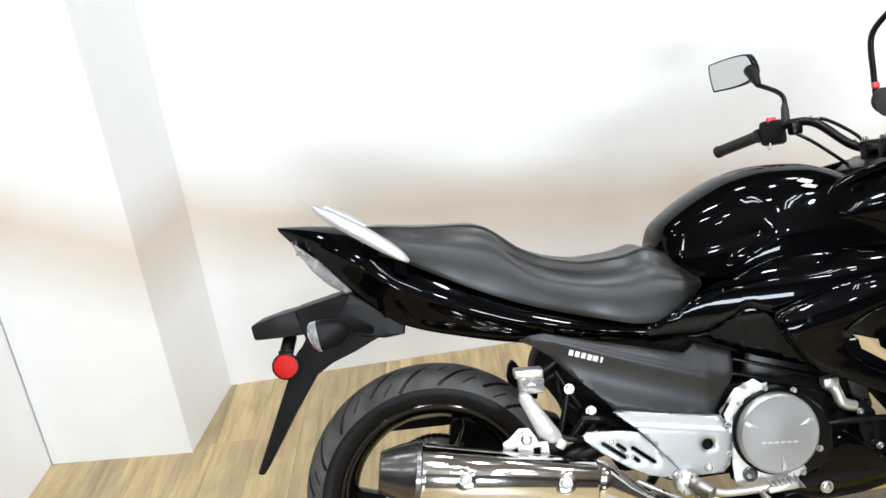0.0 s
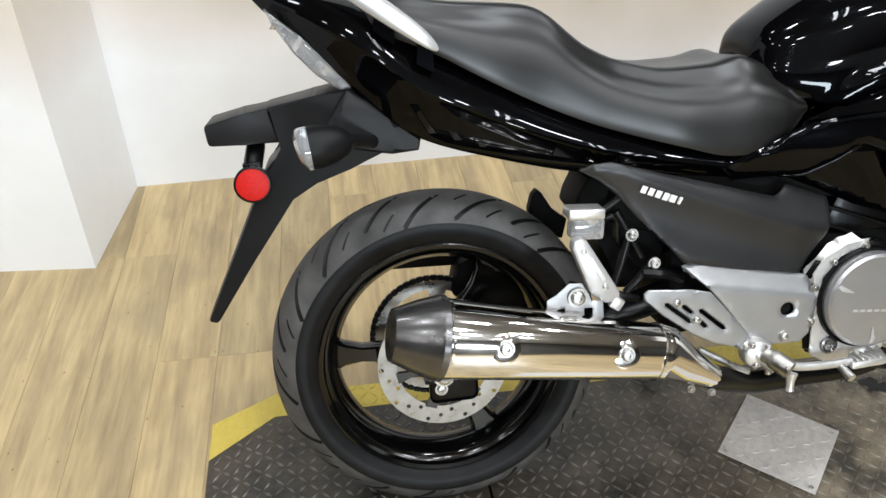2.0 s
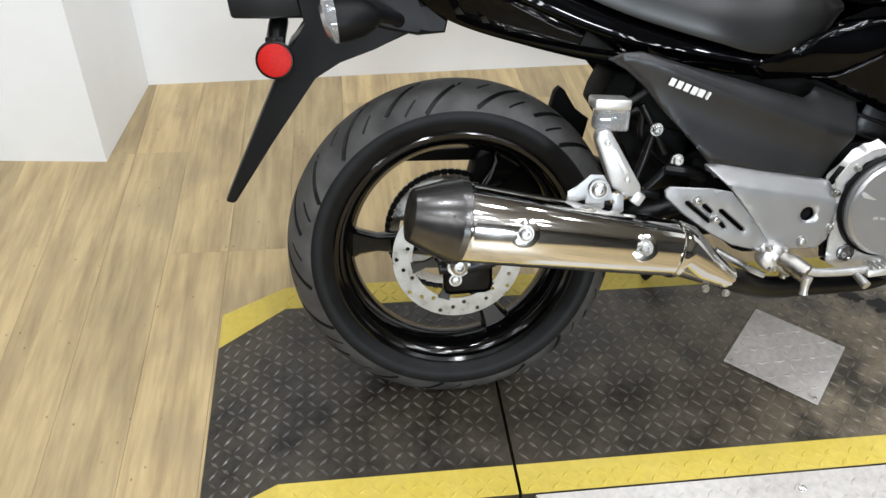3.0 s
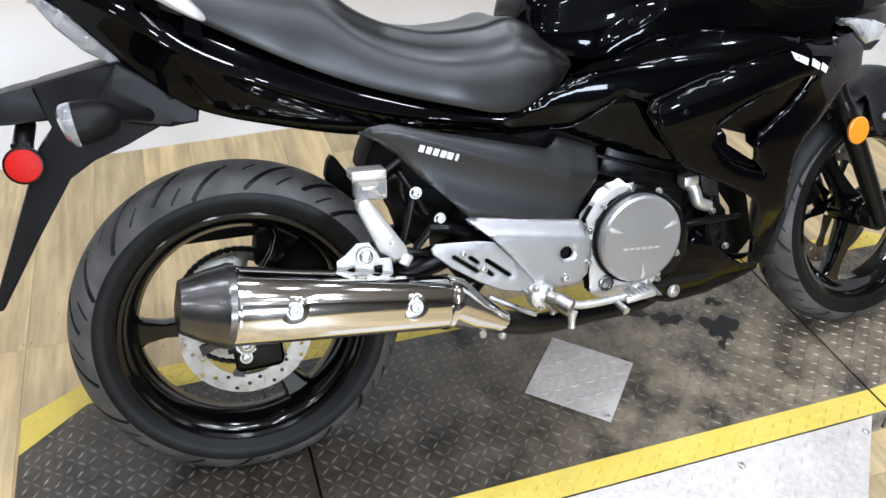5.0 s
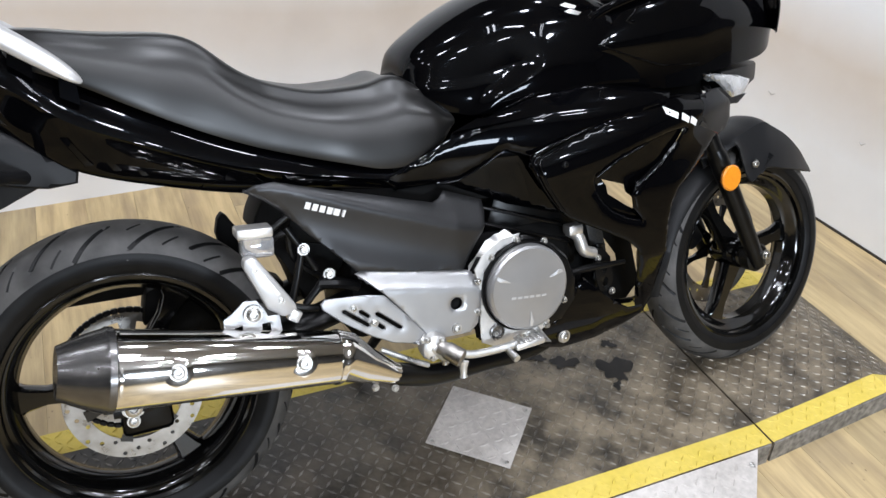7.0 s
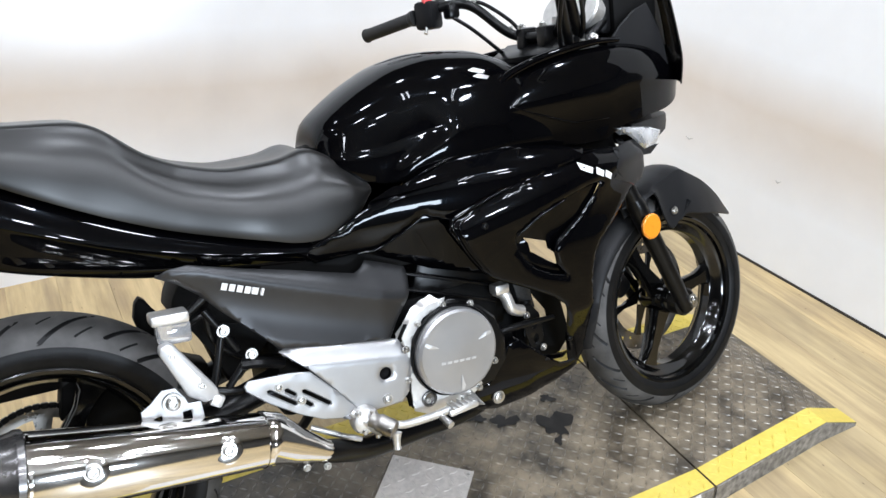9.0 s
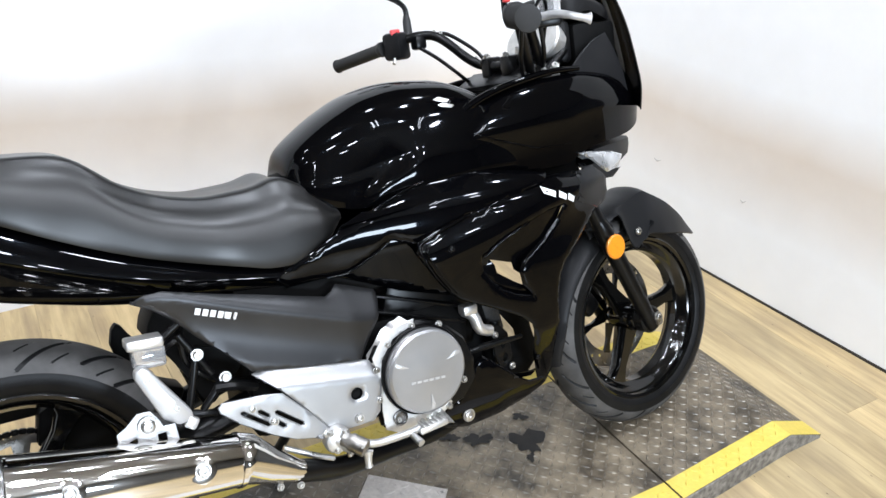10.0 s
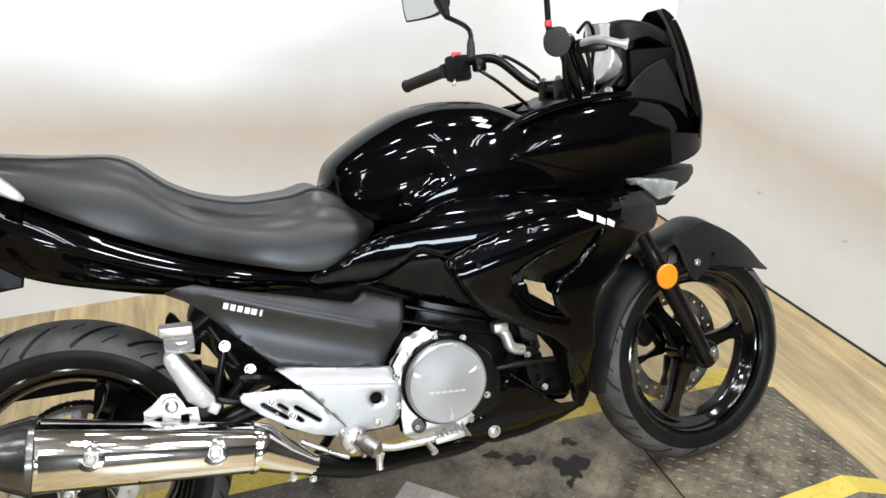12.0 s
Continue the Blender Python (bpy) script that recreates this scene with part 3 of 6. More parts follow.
# ---- motorcycle ----
# bike frame: x forward from the rear contact point, y to its left, z up; it leans on its side stand
bike = thing("motorcycle", "glossy black touring motorcycle with chrome muffler, leaning on its side stand", "motorcycle", Matrix.Translation((0, -0.076, 0)) @ Matrix.Rotation(radians(1), 4, "Z") @ Matrix.Rotation(radians(-18), 4, "X"))
RR, RF = 0.312, 0.285
HUB_R, HUB_F = Vector((0.006, 0, RR)), Vector((1.477, 0, RF))
STEER_AXIS = Vector((-0.44, 0, 0.9)).normalized()
STEER = Matrix.Translation(HUB_F) @ Matrix.Rotation(radians(5.5), 4, STEER_AXIS) @ Matrix.Translation(-HUB_F)


def steered(bm):
    bm.transform(STEER)
    return bm


def tyre_mesh(R, w, pitches, drop):
    """A tyre about the y axis with slanted grooves cut into its tread."""
    ns, na = 36, 30 * pitches
    prof = []
    for k in range(ns + 1):
        s = -1 + 2 * k / ns
        prof.append((w * math.sin(s * 1.18) / math.sin(1.18), R - drop * abs(s) ** 2.1, s))
    secs = []
    for y, r, s in prof:
        row = []
        a = abs(s)
        side = 0.5 if s > 0 else 0.0
        lean = (side - 1.15 * a ** 0.9) / pitches
        for i in range(na):
            u = i / na * pitches
            th = 2 * math.pi * (i / na - lean)
            q, n = u % 1.0, int(u)
            cut = 0.0
            if abs(q - 0.5) < 0.037 and (0.06, 0.30, 0.10)[n % 3] < a < (0.93, 0.96, 0.74)[n % 3]:
                cut = 0.0038
            elif (q < 0.02 or q > 0.98) and (0.45, 0.2, 0.6)[n % 3] < a < (0.8, 0.5, 0.9)[n % 3]:
                cut = 0.003
            row.append(Vector(((r - cut) * math.cos(th), y, (r - cut) * math.sin(th))))
        secs.append(row)
    bm = loft(secs, False)
    # cut faces take the darker sidewall rubber, painting shade into the grooves
    for f in bm.faces:
        if sum(v.co.xz.length < R - drop * abs(math.asin(max(-1, min(1, v.co.y / w * math.sin(1.18)))) / 1.18) ** 2.1 - 0.002 for v in f.verts) >= 2:
            f.material_index = 1
    return bm


def wheel(name, R, w, pitches, drop, rim_r, place, spokes, a0):
    root = new(name)
    root.parent = bike
    root.matrix_basis = place
    bm = tyre_mesh(R, w, pitches, drop)
    tyre = part("tyre", bm, RUBBER, root, "black road tyre with slanted tread grooves", 30)
    tyre.data.materials.append(WALLRUB)
    sh = R - drop
    for sg in (-1, 1):
        bm = bmesh.new()
        lathe([(sg * w * 1.0, sh + 0.0005), (sg * w * 1.012, sh - 0.004), (sg * w * 1.01, sh - 0.018), (sg * w * 0.985, rim_r + 0.02), (sg * w * 0.93, rim_r + 0.008), (sg * w * 0.86, rim_r + 0.002), (sg * w * 0.7, rim_r - 0.004)], 128, into=bm)
        part("sidewall", bm, WALLRUB, root)
    rw = w * 0.80
    bm = lathe([(-rw, rim_r + 0.004), (-rw - 0.004, rim_r + 0.006), (-rw - 0.006, rim_r), (-rw - 0.003, rim_r - 0.007), (-rw + 0.006, rim_r - 0.010), (-rw + 0.010, rim_r - 0.018), (-rw + 0.022, rim_r - 0.024), (-0.014, rim_r - 0.036), (0.014, rim_r - 0.036), (rw - 0.022, rim_r - 0.024), (rw - 0.010, rim_r - 0.018), (rw - 0.006, rim_r - 0.010), (rw + 0.003, rim_r - 0.007), (rw + 0.006, rim_r), (rw + 0.004, rim_r + 0.006), (rw, rim_r + 0.004)], 128)
    part("rim", bm, RIMBLACK, root, "gloss black cast rim")
    for k in range(spokes):
        a = a0 + 2 * math.pi * k / spokes
        rad, tan = Vector((math.cos(a), 0, math.sin(a))), Vector((-math.sin(a), 0, math.cos(a)))
        secs = []
        for t in (0, 0.15, 0.4, 0.7, 0.9, 1.0):
            r = 0.035 + (rim_r - 0.033 - 0.035) * t
            hw = 0.028 - 0.012 * math.sin(min(1, t * 1.25) * math.pi * 0.5) + (0.016 * max(0, t - 0.8) / 0.2)
            hd = 0.022 - 0.006 * t
            secs.append([rad * r + tan * (hw * p) + Vector((0, hd * q, 0)) for p, q in ((-1, -0.45), (-0.72, -1), (0.72, -1), (1, -0.45), (1, 0.45), (0.72, 1), (-0.72, 1), (-1, 0.45))])
        part("spoke", loft(secs), RIMBLACK, root)
    bm = lathe([(-0.05, 0.0005), (-0.05, 0.030), (-0.046, 0.034), (-0.03, 0.038), (0.03, 0.038), (0.046, 0.034), (0.05, 0.030), (0.05, 0.0005)], 40)
    part("wheel_hub", bm, RIMBLACK, root)
    return root


def brake_disc(root, y, r_out, r_in, holes=30, arms=6, name="brake_disc"):
    """A drilled steel brake disc on a black carrier."""
    hs = [ring(0, 0, r_in, 48)]
    for k in range(holes):
        a = 2 * math.pi * k / holes
        r = r_out - 0.008 - (k % 3) * 0.0095
        hs.append(ring(r * math.cos(a), r * math.sin(a), 0.0038, 8))
    bm = panel(ring(0, 0, r_out, 90), lambda x, z: y, 0.004, 0.02, 0.001, hs)
    part(name, bm, DISC, root, "drilled steel brake disc")
    for k in range(arms):
        a = 2 * math.pi * k / arms + 0.2
        rad, tan = Vector((math.cos(a), 0, math.sin(a))), Vector((-math.sin(a), 0, math.cos(a)))
        secs = []
        for r, hw in ((0.03, 0.014), (r_in * 0.75, 0.006), (r_in + 0.004, 0.011)):
            secs.append([rad * r + tan * (hw * p) + Vector((0, y + 0.003 * q, 0)) for p, q in ((-1, -1), (1, -1), (1, 1.6), (-1, 1.6))])
        part("carrier_arm", loft(secs), RIMBLACK, root)


rear_wheel = wheel("rear_wheel", RR, 0.070, 20, 0.044, 0.226, Matrix.Translation(HUB_R), 3, radians(176))
brake_disc(rear_wheel, -0.072, 0.122, 0.085)


def bean(a0, a1, r0, r1):
    """A curved slot between two angles and radii."""
    angles = [radians(a0 + (a1 - a0) * k / 6) for k in range(7)]
    return [(r1 * math.cos(a), r1 * math.sin(a)) for a in angles] + [(r0 * math.cos(a), r0 * math.sin(a)) for a in reversed(angles)]


teeth = []
for k in range(44 * 4):
    a = 2 * math.pi * k / (44 * 4)
    r = 0.119 if k % 4 in (1, 2) else 0.115
    teeth.append((r * math.cos(a), r * math.sin(a)))
part("sprocket", panel(teeth, lambda x, z: 0.062, 0.006, 0.02, 0.001, [ring(0, 0, 0.035, 30)] + [bean(k * 72 + 20, k * 72 + 72, 0.062, 0.098) for k in range(5)]), DISC, rear_wheel, "grey toothed rear sprocket")
bm = bmesh.new()
for k in range(36):
    a = radians(60 + 230 * k / 35)
    box((0.0155, 0.012, 0.011), (0.121 * math.cos(a), 0.065, 0.121 * math.sin(a)), 0.003, into=bm, turn=Matrix.Rotation(math.pi / 2 - a, 3, "Y"), segs=1)
part("chain", bm, SATIN, rear_wheel, "black oily drive chain")
front_wheel = wheel("front_wheel", RF, 0.055, 20, 0.036, 0.212, STEER @ Matrix.Translation(HUB_F), 3, radians(246))
brake_disc(front_wheel, 0.060, 0.150, 0.108)


def part_b(name, bm, material, label="", parent=None, sharp=38):
    return part(name, bm, material, parent or bike, label, sharp)


# fuel tank
T_TOP = [(0.580, 0.838), (0.593, 0.870), (0.630, 0.900), (0.698, 0.939), (0.770, 0.967), (0.85, 0.979), (0.93, 0.974), (0.99, 0.955), (1.05, 0.922), (1.10, 0.895)]
T_BOT = [(0.580, 0.79), (0.65, 0.755), (0.70, 0.745), (0.76, 0.752), (0.83, 0.765), (0.90, 0.772), (1.0, 0.768), (1.10, 0.76)]
T_W = [(0.580, 0.060), (0.60, 0.088), (0.66, 0.115), (0.75, 0.14), (0.85, 0.158), (0.95, 0.165), (1.10, 0.150)]


def body_section(x, zt, zb, w, crown=0.25, belly=0.0, n=9):
    """Half-rounded closed section across the bike: a domed top and near-upright sides."""
    pts = []
    h = zt - zb
    for k in range(n + 1):
        a = math.pi / 2 * k / n
        yy = w * math.sin(a) ** 0.8
        zz = zb + h * (1 - (1 - math.cos(a) ** crown) * 0.62)
        pts.append((yy, zz))
    side = [(w + belly * math.sin(math.pi * t), pts[-1][1] + (zb - pts[-1][1]) * t) for t in [k / 12 for k in range(1, 13)]]
    half = pts + side
    return [Vector((x, -y, z)) for y, z in half] + [Vector((x, y, z)) for y, z in reversed(half[1:])]


def body(tops, bots, widths, xs, crown=0.5, belly=0.0):
    return loft([body_section(x, interp(tops, x), interp(bots, x), interp(widths, x), crown, belly) for x in xs])


def steps(a, b, n):
    return [a + (b - a) * k / n for k in range(n + 1)]


RIDGE = [(0.74, 0.660), (0.781, 0.708), (0.814, 0.766), (0.829, 0.782), (0.850, 0.786), (0.870, 0.776), (0.90, 0.74), (0.93, 0.70)]
bm = body(T_TOP, T_BOT, T_W, [0.580, 0.584, 0.589, 0.596, 0.605] + steps(0.618, 1.10, 64), 0.62, 0.004)
for v in bm.verts:
    k = min(1, max(0, (v.co.x - interp(RIDGE, v.co.z)) / 0.05))
    low = min(1, max(0, (0.905 - v.co.z) / 0.05))
    fore = min(1, max(0, (0.98 - v.co.x) / 0.16))
    v.co.y *= 1 + 0.04 * k * k * (3 - 2 * k) * low * fore - 0.02 * (1 - k) * low
tank = part_b("fuel_tank", bm, BLACK, "gloss black fuel tank")
# seat
S_TOP = [(-0.105, 0.962), (-0.08, 0.967), (0.056, 0.95), (0.17, 0.939), (0.2, 0.928), (0.235, 0.9), (0.27, 0.87), (0.344, 0.835), (0.42, 0.820), (0.5, 0.822), (0.55, 0.834), (0.59, 0.816), (0.62, 0.796), (0.645, 0.770), (0.655, 0.752)]
S_BOT = [(-0.105, 0.925), (-0.07, 0.911), (0.018, 0.872), (0.081, 0.836), (0.212, 0.768), (0.3, 0.732), (0.434, 0.691), (0.51, 0.671), (0.548, 0.670), (0.574, 0.676), (0.603, 0.693), (0.636, 0.714), (0.650, 0.732), (0.655, 0.742)]
S_W = [(-0.105, 0.075), (-0.05, 0.115), (0.1, 0.125), (0.2, 0.12), (0.3, 0.128), (0.45, 0.147), (0.55, 0.146), (0.62, 0.142), (0.655, 0.125)]


def soft_interp(table, x):
    """The table's value, averaged over a short stretch."""
    return sum(interp(table, x + d) for d in (-0.015, -0.01, -0.005, 0, 0.005, 0.01, 0.015)) / 7


def seat_section(x):
    zt, zb, w = soft_interp(S_TOP, x), soft_interp(S_BOT, x), soft_interp(S_W, x)
    h = zt - zb
    g = min(1, max(0, (x - 0.22) / 0.1))
    e = 0.74 - 0.12 * g
    half = [(0, zt - 0.004 * g), (0.35 * w, zt - 0.002 * g), ((e - 0.14) * w, zt), ((e - 0.04) * w, zt - 0.012 * h), ((e + 0.02) * w, zt - 0.06 * h), ((e + 0.05) * w, zt - 0.14 * h), ((e + 0.42 * (1 - e)) * w, zt - 0.22 * h), ((e + 0.74 * (1 - e)) * w, zt - 0.35 * h), ((e + 0.92 * (1 - e)) * w, zt - 0.50 * h), ((e + 0.99 * (1 - e)) * w, zt - 0.70 * h), (w, zt - 0.86 * h), (0.995 * w, zb + 0.04 * h), (0.985 * w, zb), (0.8 * w, zb)]
    return [Vector((x, -y, z)) for y, z in half] + [Vector((x, y, z)) for y, z in reversed(half[1:])]


part_b("seat", loft([seat_section(x) for x in steps(-0.105, 0.60, 60) + steps(0.606, 0.655, 10)]), VINYL, "stepped black vinyl dual seat", sharp=60)
# tail cowl
C_TOP = [(-0.276, 0.992), (-0.2, 0.985), (-0.1, 0.965), (0.0, 0.89), (0.081, 0.845), (0.212, 0.776), (0.3, 0.74), (0.434, 0.70), (0.52, 0.682)]
C_BOT = [(-0.276, 0.985), (-0.25, 0.955), (-0.185, 0.895), (-0.13, 0.838), (-0.084, 0.79), (-0.006, 0.733), (0.116, 0.692), (0.227, 0.663), (0.3, 0.65), (0.52, 0.615)]
C_W = [(-0.276, 0.012), (-0.22, 0.055), (-0.12, 0.105), (0.0, 0.128), (0.1, 0.135), (0.25, 0.138), (0.4, 0.148), (0.52, 0.145)]


def cowl_section(x):
    zt, zb, w = interp(C_TOP, x), interp(C_BOT, x), interp(C_W, x)
    h = zt - zb
    half = [(0, zt), (0.55 * w, zt - 0.02 * h), (0.80 * w, zt - 0.12 * h), (0.93 * w, zt - 0.28 * h), (0.99 * w, zt - 0.42 * h), (w, zt - 0.48 * h), (0.94 * w, zt - 0.55 * h), (0.88 * w, zt - 0.75 * h), (0.80 * w, zb + 0.06 * h), (0.74 * w, zb), (0.5 * w, zb)]
    return [Vector((x, -y, z)) for y, z in half] + [Vector((x, y, z)) for y, z in reversed(half[1:])]


part_b("tail_cowl", loft([cowl_section(x) for x in steps(-0.276, 0.52, 56)]), BLACK, "gloss black pointed tail cowl", sharp=28)
for k in range(3):
    a, b = Vector((-0.024 + 0.042 * k, 0.795 - 0.0175 * k)), Vector((0.006 + 0.042 * k, 0.745 - 0.0145 * k))
    q = [(a.x - 0.004, a.y), (a.x + 0.008, a.y), (b.x + 0.008, b.y), (b.x - 0.006, b.y)]
    part_b("louvre", panel(q, lambda x, z: -0.119 - 0.02 * x + 0.16 * max(0, 0.80 - 0.4 * x - z), 0.006, 0.01, 0.003), BLACK, "slanted louvre in the tail cowl")

# tail light, grab rails, rear mudguard
for sg in (-1, 1):
    bm = panel([(-0.245, 0.955), (-0.185, 0.905), (-0.118, 0.842), (-0.108, 0.826), (-0.135, 0.822), (-0.17, 0.846), (-0.205, 0.885), (-0.232, 0.928)], lambda x, z: -0.055 - 0.25 * (x + 0.245) * 0.8, 0.03, 0.012, 0.008, mirror=sg > 0)
    part_b("tail_light", bm, CLEAR, "clear tail light lens under the tail")
for sg in (-1, 1):
    path = curve([(-0.176, sg * 0.095, 1.028), (-0.14, sg * 0.112, 1.0), (-0.07, sg * 0.125, 0.95), (-0.01, sg * 0.132, 0.905), (0.02, sg * 0.133, 0.879)], 6)
    n = len(path)
    rs = [0.003 + 0.0155 * math.sin(math.pi * min(1, 0.02 + k / (n - 1) * 0.98)) ** 0.8 for k in range(n)]
    bm = tube(path, rs, 14, flat=0.62)
    rail = part_b("grab_rail", bm, GRAB, "silver painted grab rail")
    bm = loft([[Vector((x, sg * (y + q), z)) for x, z in ((a, b), (a + 0.03, b - 0.02), (a + 0.028, b - 0.045), (a - 0.004, b - 0.02))] for (a, b, y) in ((-0.075, 0.935, 0.105),) for q in (0, 0.018)])
    part("bracket", bm, BLACK, rail)
    bm = loft([[Vector((x, sg * y, z)) for x, z in ((-0.012, 0.89), (0.012, 0.875), (0.012, 0.845), (-0.015, 0.86))] for y in (0.11, 0.134)])
    part("bracket", bm, BLACK, rail)


def strip(outline, w0, w1, bevel=0.006, xs=None):
    """A plate standing in the bike's plane, between two half-widths that change along x."""
    lo, hi = min(p[0] for p in outline), max(p[0] for p in outline)
    bm = bmesh.new()
    a = [Vector((x, -(w0 + (w1 - w0) * (x - lo) / (hi - lo)), z)) for x, z in outline]
    b = [Vector((x, (w0 + (w1 - w0) * (x - lo) / (hi - lo)), z)) for x, z in outline]
    loft([a, b], True, into=bm)
    if bevel:
        bmesh.ops.bevel(bm, geom=bm.edges[:], offset=bevel, segments=2, affect="EDGES", profile=0.5, clamp_overlap=True)
    return bm


guard = part_b("rear_mudguard", strip([(-0.262, 0.80), (-0.235, 0.73), (-0.27, 0.70), (-0.405, 0.428), (-0.388, 0.424), (-0.30, 0.55), (-0.235, 0.648), (-0.19, 0.675), (-0.13, 0.69), (-0.06, 0.72), (-0.03, 0.745), (-0.09, 0.80), (-0.12, 0.825), (-0.18, 0.815)], 0.035, 0.085), GREYPL, "long dark grey plastic rear mudguard")
part("plate_bracket", strip([(-0.362, 0.779), (-0.30, 0.793), (-0.24, 0.802), (-0.235, 0.74), (-0.30, 0.742), (-0.358, 0.744)], 0.062, 0.05), GREYPL, guard, "boxy licence plate bracket")
bm = tube([(-0.285, -0.01, 0.735), (-0.29, -0.045, 0.712), (-0.292, -0.062, 0.695)], 0.016, 10)
join(bm, box((0.03, 0.006, 0.02), (-0.292, -0.064, 0.704), 0.002))
part("reflector_stay", bm, SATIN, guard)
bm = lathe([(0.004, 0.031), (-0.004, 0.031), (-0.005, 0.029), (-0.005, 0.0275), (0.004, 0.0275)], 40, (-0.294, -0.068, 0.678), closed=True)
reflector = part("reflector_rim", bm, SATIN, guard)
part("red_reflector", lathe([(0.003, 0.0001), (0.003, 0.0275), (-0.0035, 0.0275), (-0.0045, 0.025), (-0.0045, 0.0001)], 40, (-0.294, -0.068, 0.678)), RED, guard, "round red reflector")
part("wing", panel([(-0.125, 0.822), (-0.09, 0.80), (-0.01, 0.735), (-0.015, 0.715), (-0.06, 0.712), (-0.10, 0.72), (-0.16, 0.735), (-0.165, 0.765)], lambda x, z: -0.092, 0.02, 0.02, 0.012), GREYPL, guard)
for sg in (-1, 1):
    path = curve([(-0.205, sg * 0.178, 0.748), (-0.196, sg * 0.178, 0.75), (-0.172, sg * 0.176, 0.752), (-0.146, sg * 0.168, 0.753), (-0.124, sg * 0.15, 0.752), (-0.10, sg * 0.11, 0.742), (-0.09, sg * 0.08, 0.736)], 5)
    n = len(path)
    rs = [interp([(0, 0.031), (0.1, 0.034), (0.25, 0.034), (0.42, 0.030), (0.54, 0.022), (0.62, 0.012), (0.8, 0.010), (1, 0.013)], k / (n - 1)) for k in range(n)]
    sig = part_b("turn_signal", tube(path[6:], rs[6:], 16, flat=1.0), PLASTIC, "black turn signal with a clear lens")
    part("lens", tube([Vector((-0.212, sg * 0.178, 0.746)), Vector((-0.210, sg * 0.178, 0.7465)), *path[:7]], [0.012, 0.025, *rs[:7]], 16), CLEAR, sig, "clear plastic lens")

# side covers with a plain white name mark
SIDE = [(0.230, 0.679), (0.251, 0.688), (0.285, 0.689), (0.374, 0.661), (0.46, 0.636), (0.532, 0.614), (0.580, 0.600), (0.596, 0.604), (0.612, 0.614), (0.637, 0.605), (0.692, 0.583), (0.690, 0.565), (0.678, 0.540), (0.640, 0.478), (0.628, 0.461), (0.517, 0.481), (0.412, 0.503), (0.388, 0.531), (0.328, 0.593), (0.294, 0.633), (0.263, 0.66)]
CREASE = [(0.23, 0.690), (0.281, 0.682), (0.338, 0.661), (0.422, 0.626), (0.529, 0.585), (0.631, 0.548), (0.70, 0.530)]


def side_y(x, z):
    d = interp(CREASE, x) - z
    chamfer = 0.5 * (-d + math.sqrt(d * d + 0.00004))
    hollow = 0.010 * math.sin(math.pi * min(1, max(0, d / 0.11)))
    return -0.200 + 0.80 * chamfer + 0.06 * max(0, d) + hollow + 0.06 * max(0, 0.33 - x) + 0.10 * max(0, x - 0.62)


for sg in (-1, 1):
    cov = part_b("side_cover", panel(SIDE, side_y, 0.008, 0.010, 0.006, mirror=sg > 0), COVER, "matt graphite side cover with a white name mark", sharp=50)
    if sg < 0:
        for k, wd in enumerate((0.0046, 0.0046, 0.0046, 0.0046, 0.0048, 0.0016)):
            u = 0.336 + 0.0126 * k
            zz = 0.6405 - 0.40 * (u - 0.336)
            q = [(u - wd - 0.002, zz - 0.006 + 0.4 * wd), (u + wd - 0.002, zz - 0.006 - 0.4 * wd), (u + wd + 0.002, zz + 0.006 - 0.4 * wd), (u - wd + 0.002, zz + 0.006 + 0.4 * wd)]
            part("name_mark", panel(q, lambda x, z: side_y(x, z) - 0.004, 0.002, 0.006, 0.0004), WHITE, cov)

# frame cover, heel plate
PLATE = [(0.41, 0.497), (0.438, 0.503), (0.46, 0.502), (0.645, 0.455), (0.662, 0.437), (0.655, 0.40), (0.645, 0.352), (0.628, 0.336), (0.56, 0.338), (0.535, 0.345), (0.50, 0.40), (0.455, 0.455)]
fcov = part_b("frame_cover", panel(PLATE, lambda x, z: -0.203 + 0.02 * max(0, min(1, (z - 0.455 + 0.2 * (x - 0.5)) / 0.03)), 0.02, 0.010, 0.004, [ring(0.601, 0.402, 0.0125, 16)]), ALU, "silver painted frame cover", sharp=50)
part("bolt", bolt((0.597, -0.205, 0.352), 0.0075, 0.005), STEEL, fcov)
part("plug", lathe([(0.0, 0.0125), (0.004, 0.011), (0.006, 0.0001)], 20, (0.601, -0.196, 0.402)), DARK, fcov)
HEEL = [(0.335, 0.461), (0.343, 0.468), (0.42, 0.460), (0.455, 0.452), (0.50, 0.40), (0.545, 0.342), (0.50, 0.345), (0.465, 0.355), (0.424, 0.378), (0.37, 0.418), (0.337, 0.45)]


def slot(x0, z0, x1, z1, r):
    d = (Vector((x1, z1)) - Vector((x0, z0))).normalized()
    n = Vector((-d.y, d.x))
    a = [(x0 - n.x * r, z0 - n.y * r), (x0 - d.x * r, z0 - d.y * r), (x0 + n.x * r, z0 + n.y * r)]
    b = [(x1 + n.x * r, z1 + n.y * r), (x1 + d.x * r, z1 + d.y * r), (x1 - n.x * r, z1 - n.y * r)]
    return a + b


heel = part_b("heel_plate", panel(HEEL, lambda x, z: -0.208, 0.009, 0.012, 0.005, [slot(0.376, 0.438, 0.42, 0.401, 0.0035), slot(0.407, 0.431, 0.421, 0.418, 0.0035), slot(0.432, 0.405, 0.448, 0.389, 0.0035), slot(0.438, 0.420, 0.482, 0.382, 0.0035)]), ALU, "silver heel plate with slots")
for x, z in ((0.394, 0.441), (0.431, 0.404)):
    part("bolt", bolt((x, -0.208, z), 0.006, 0.004), STEEL, heel)

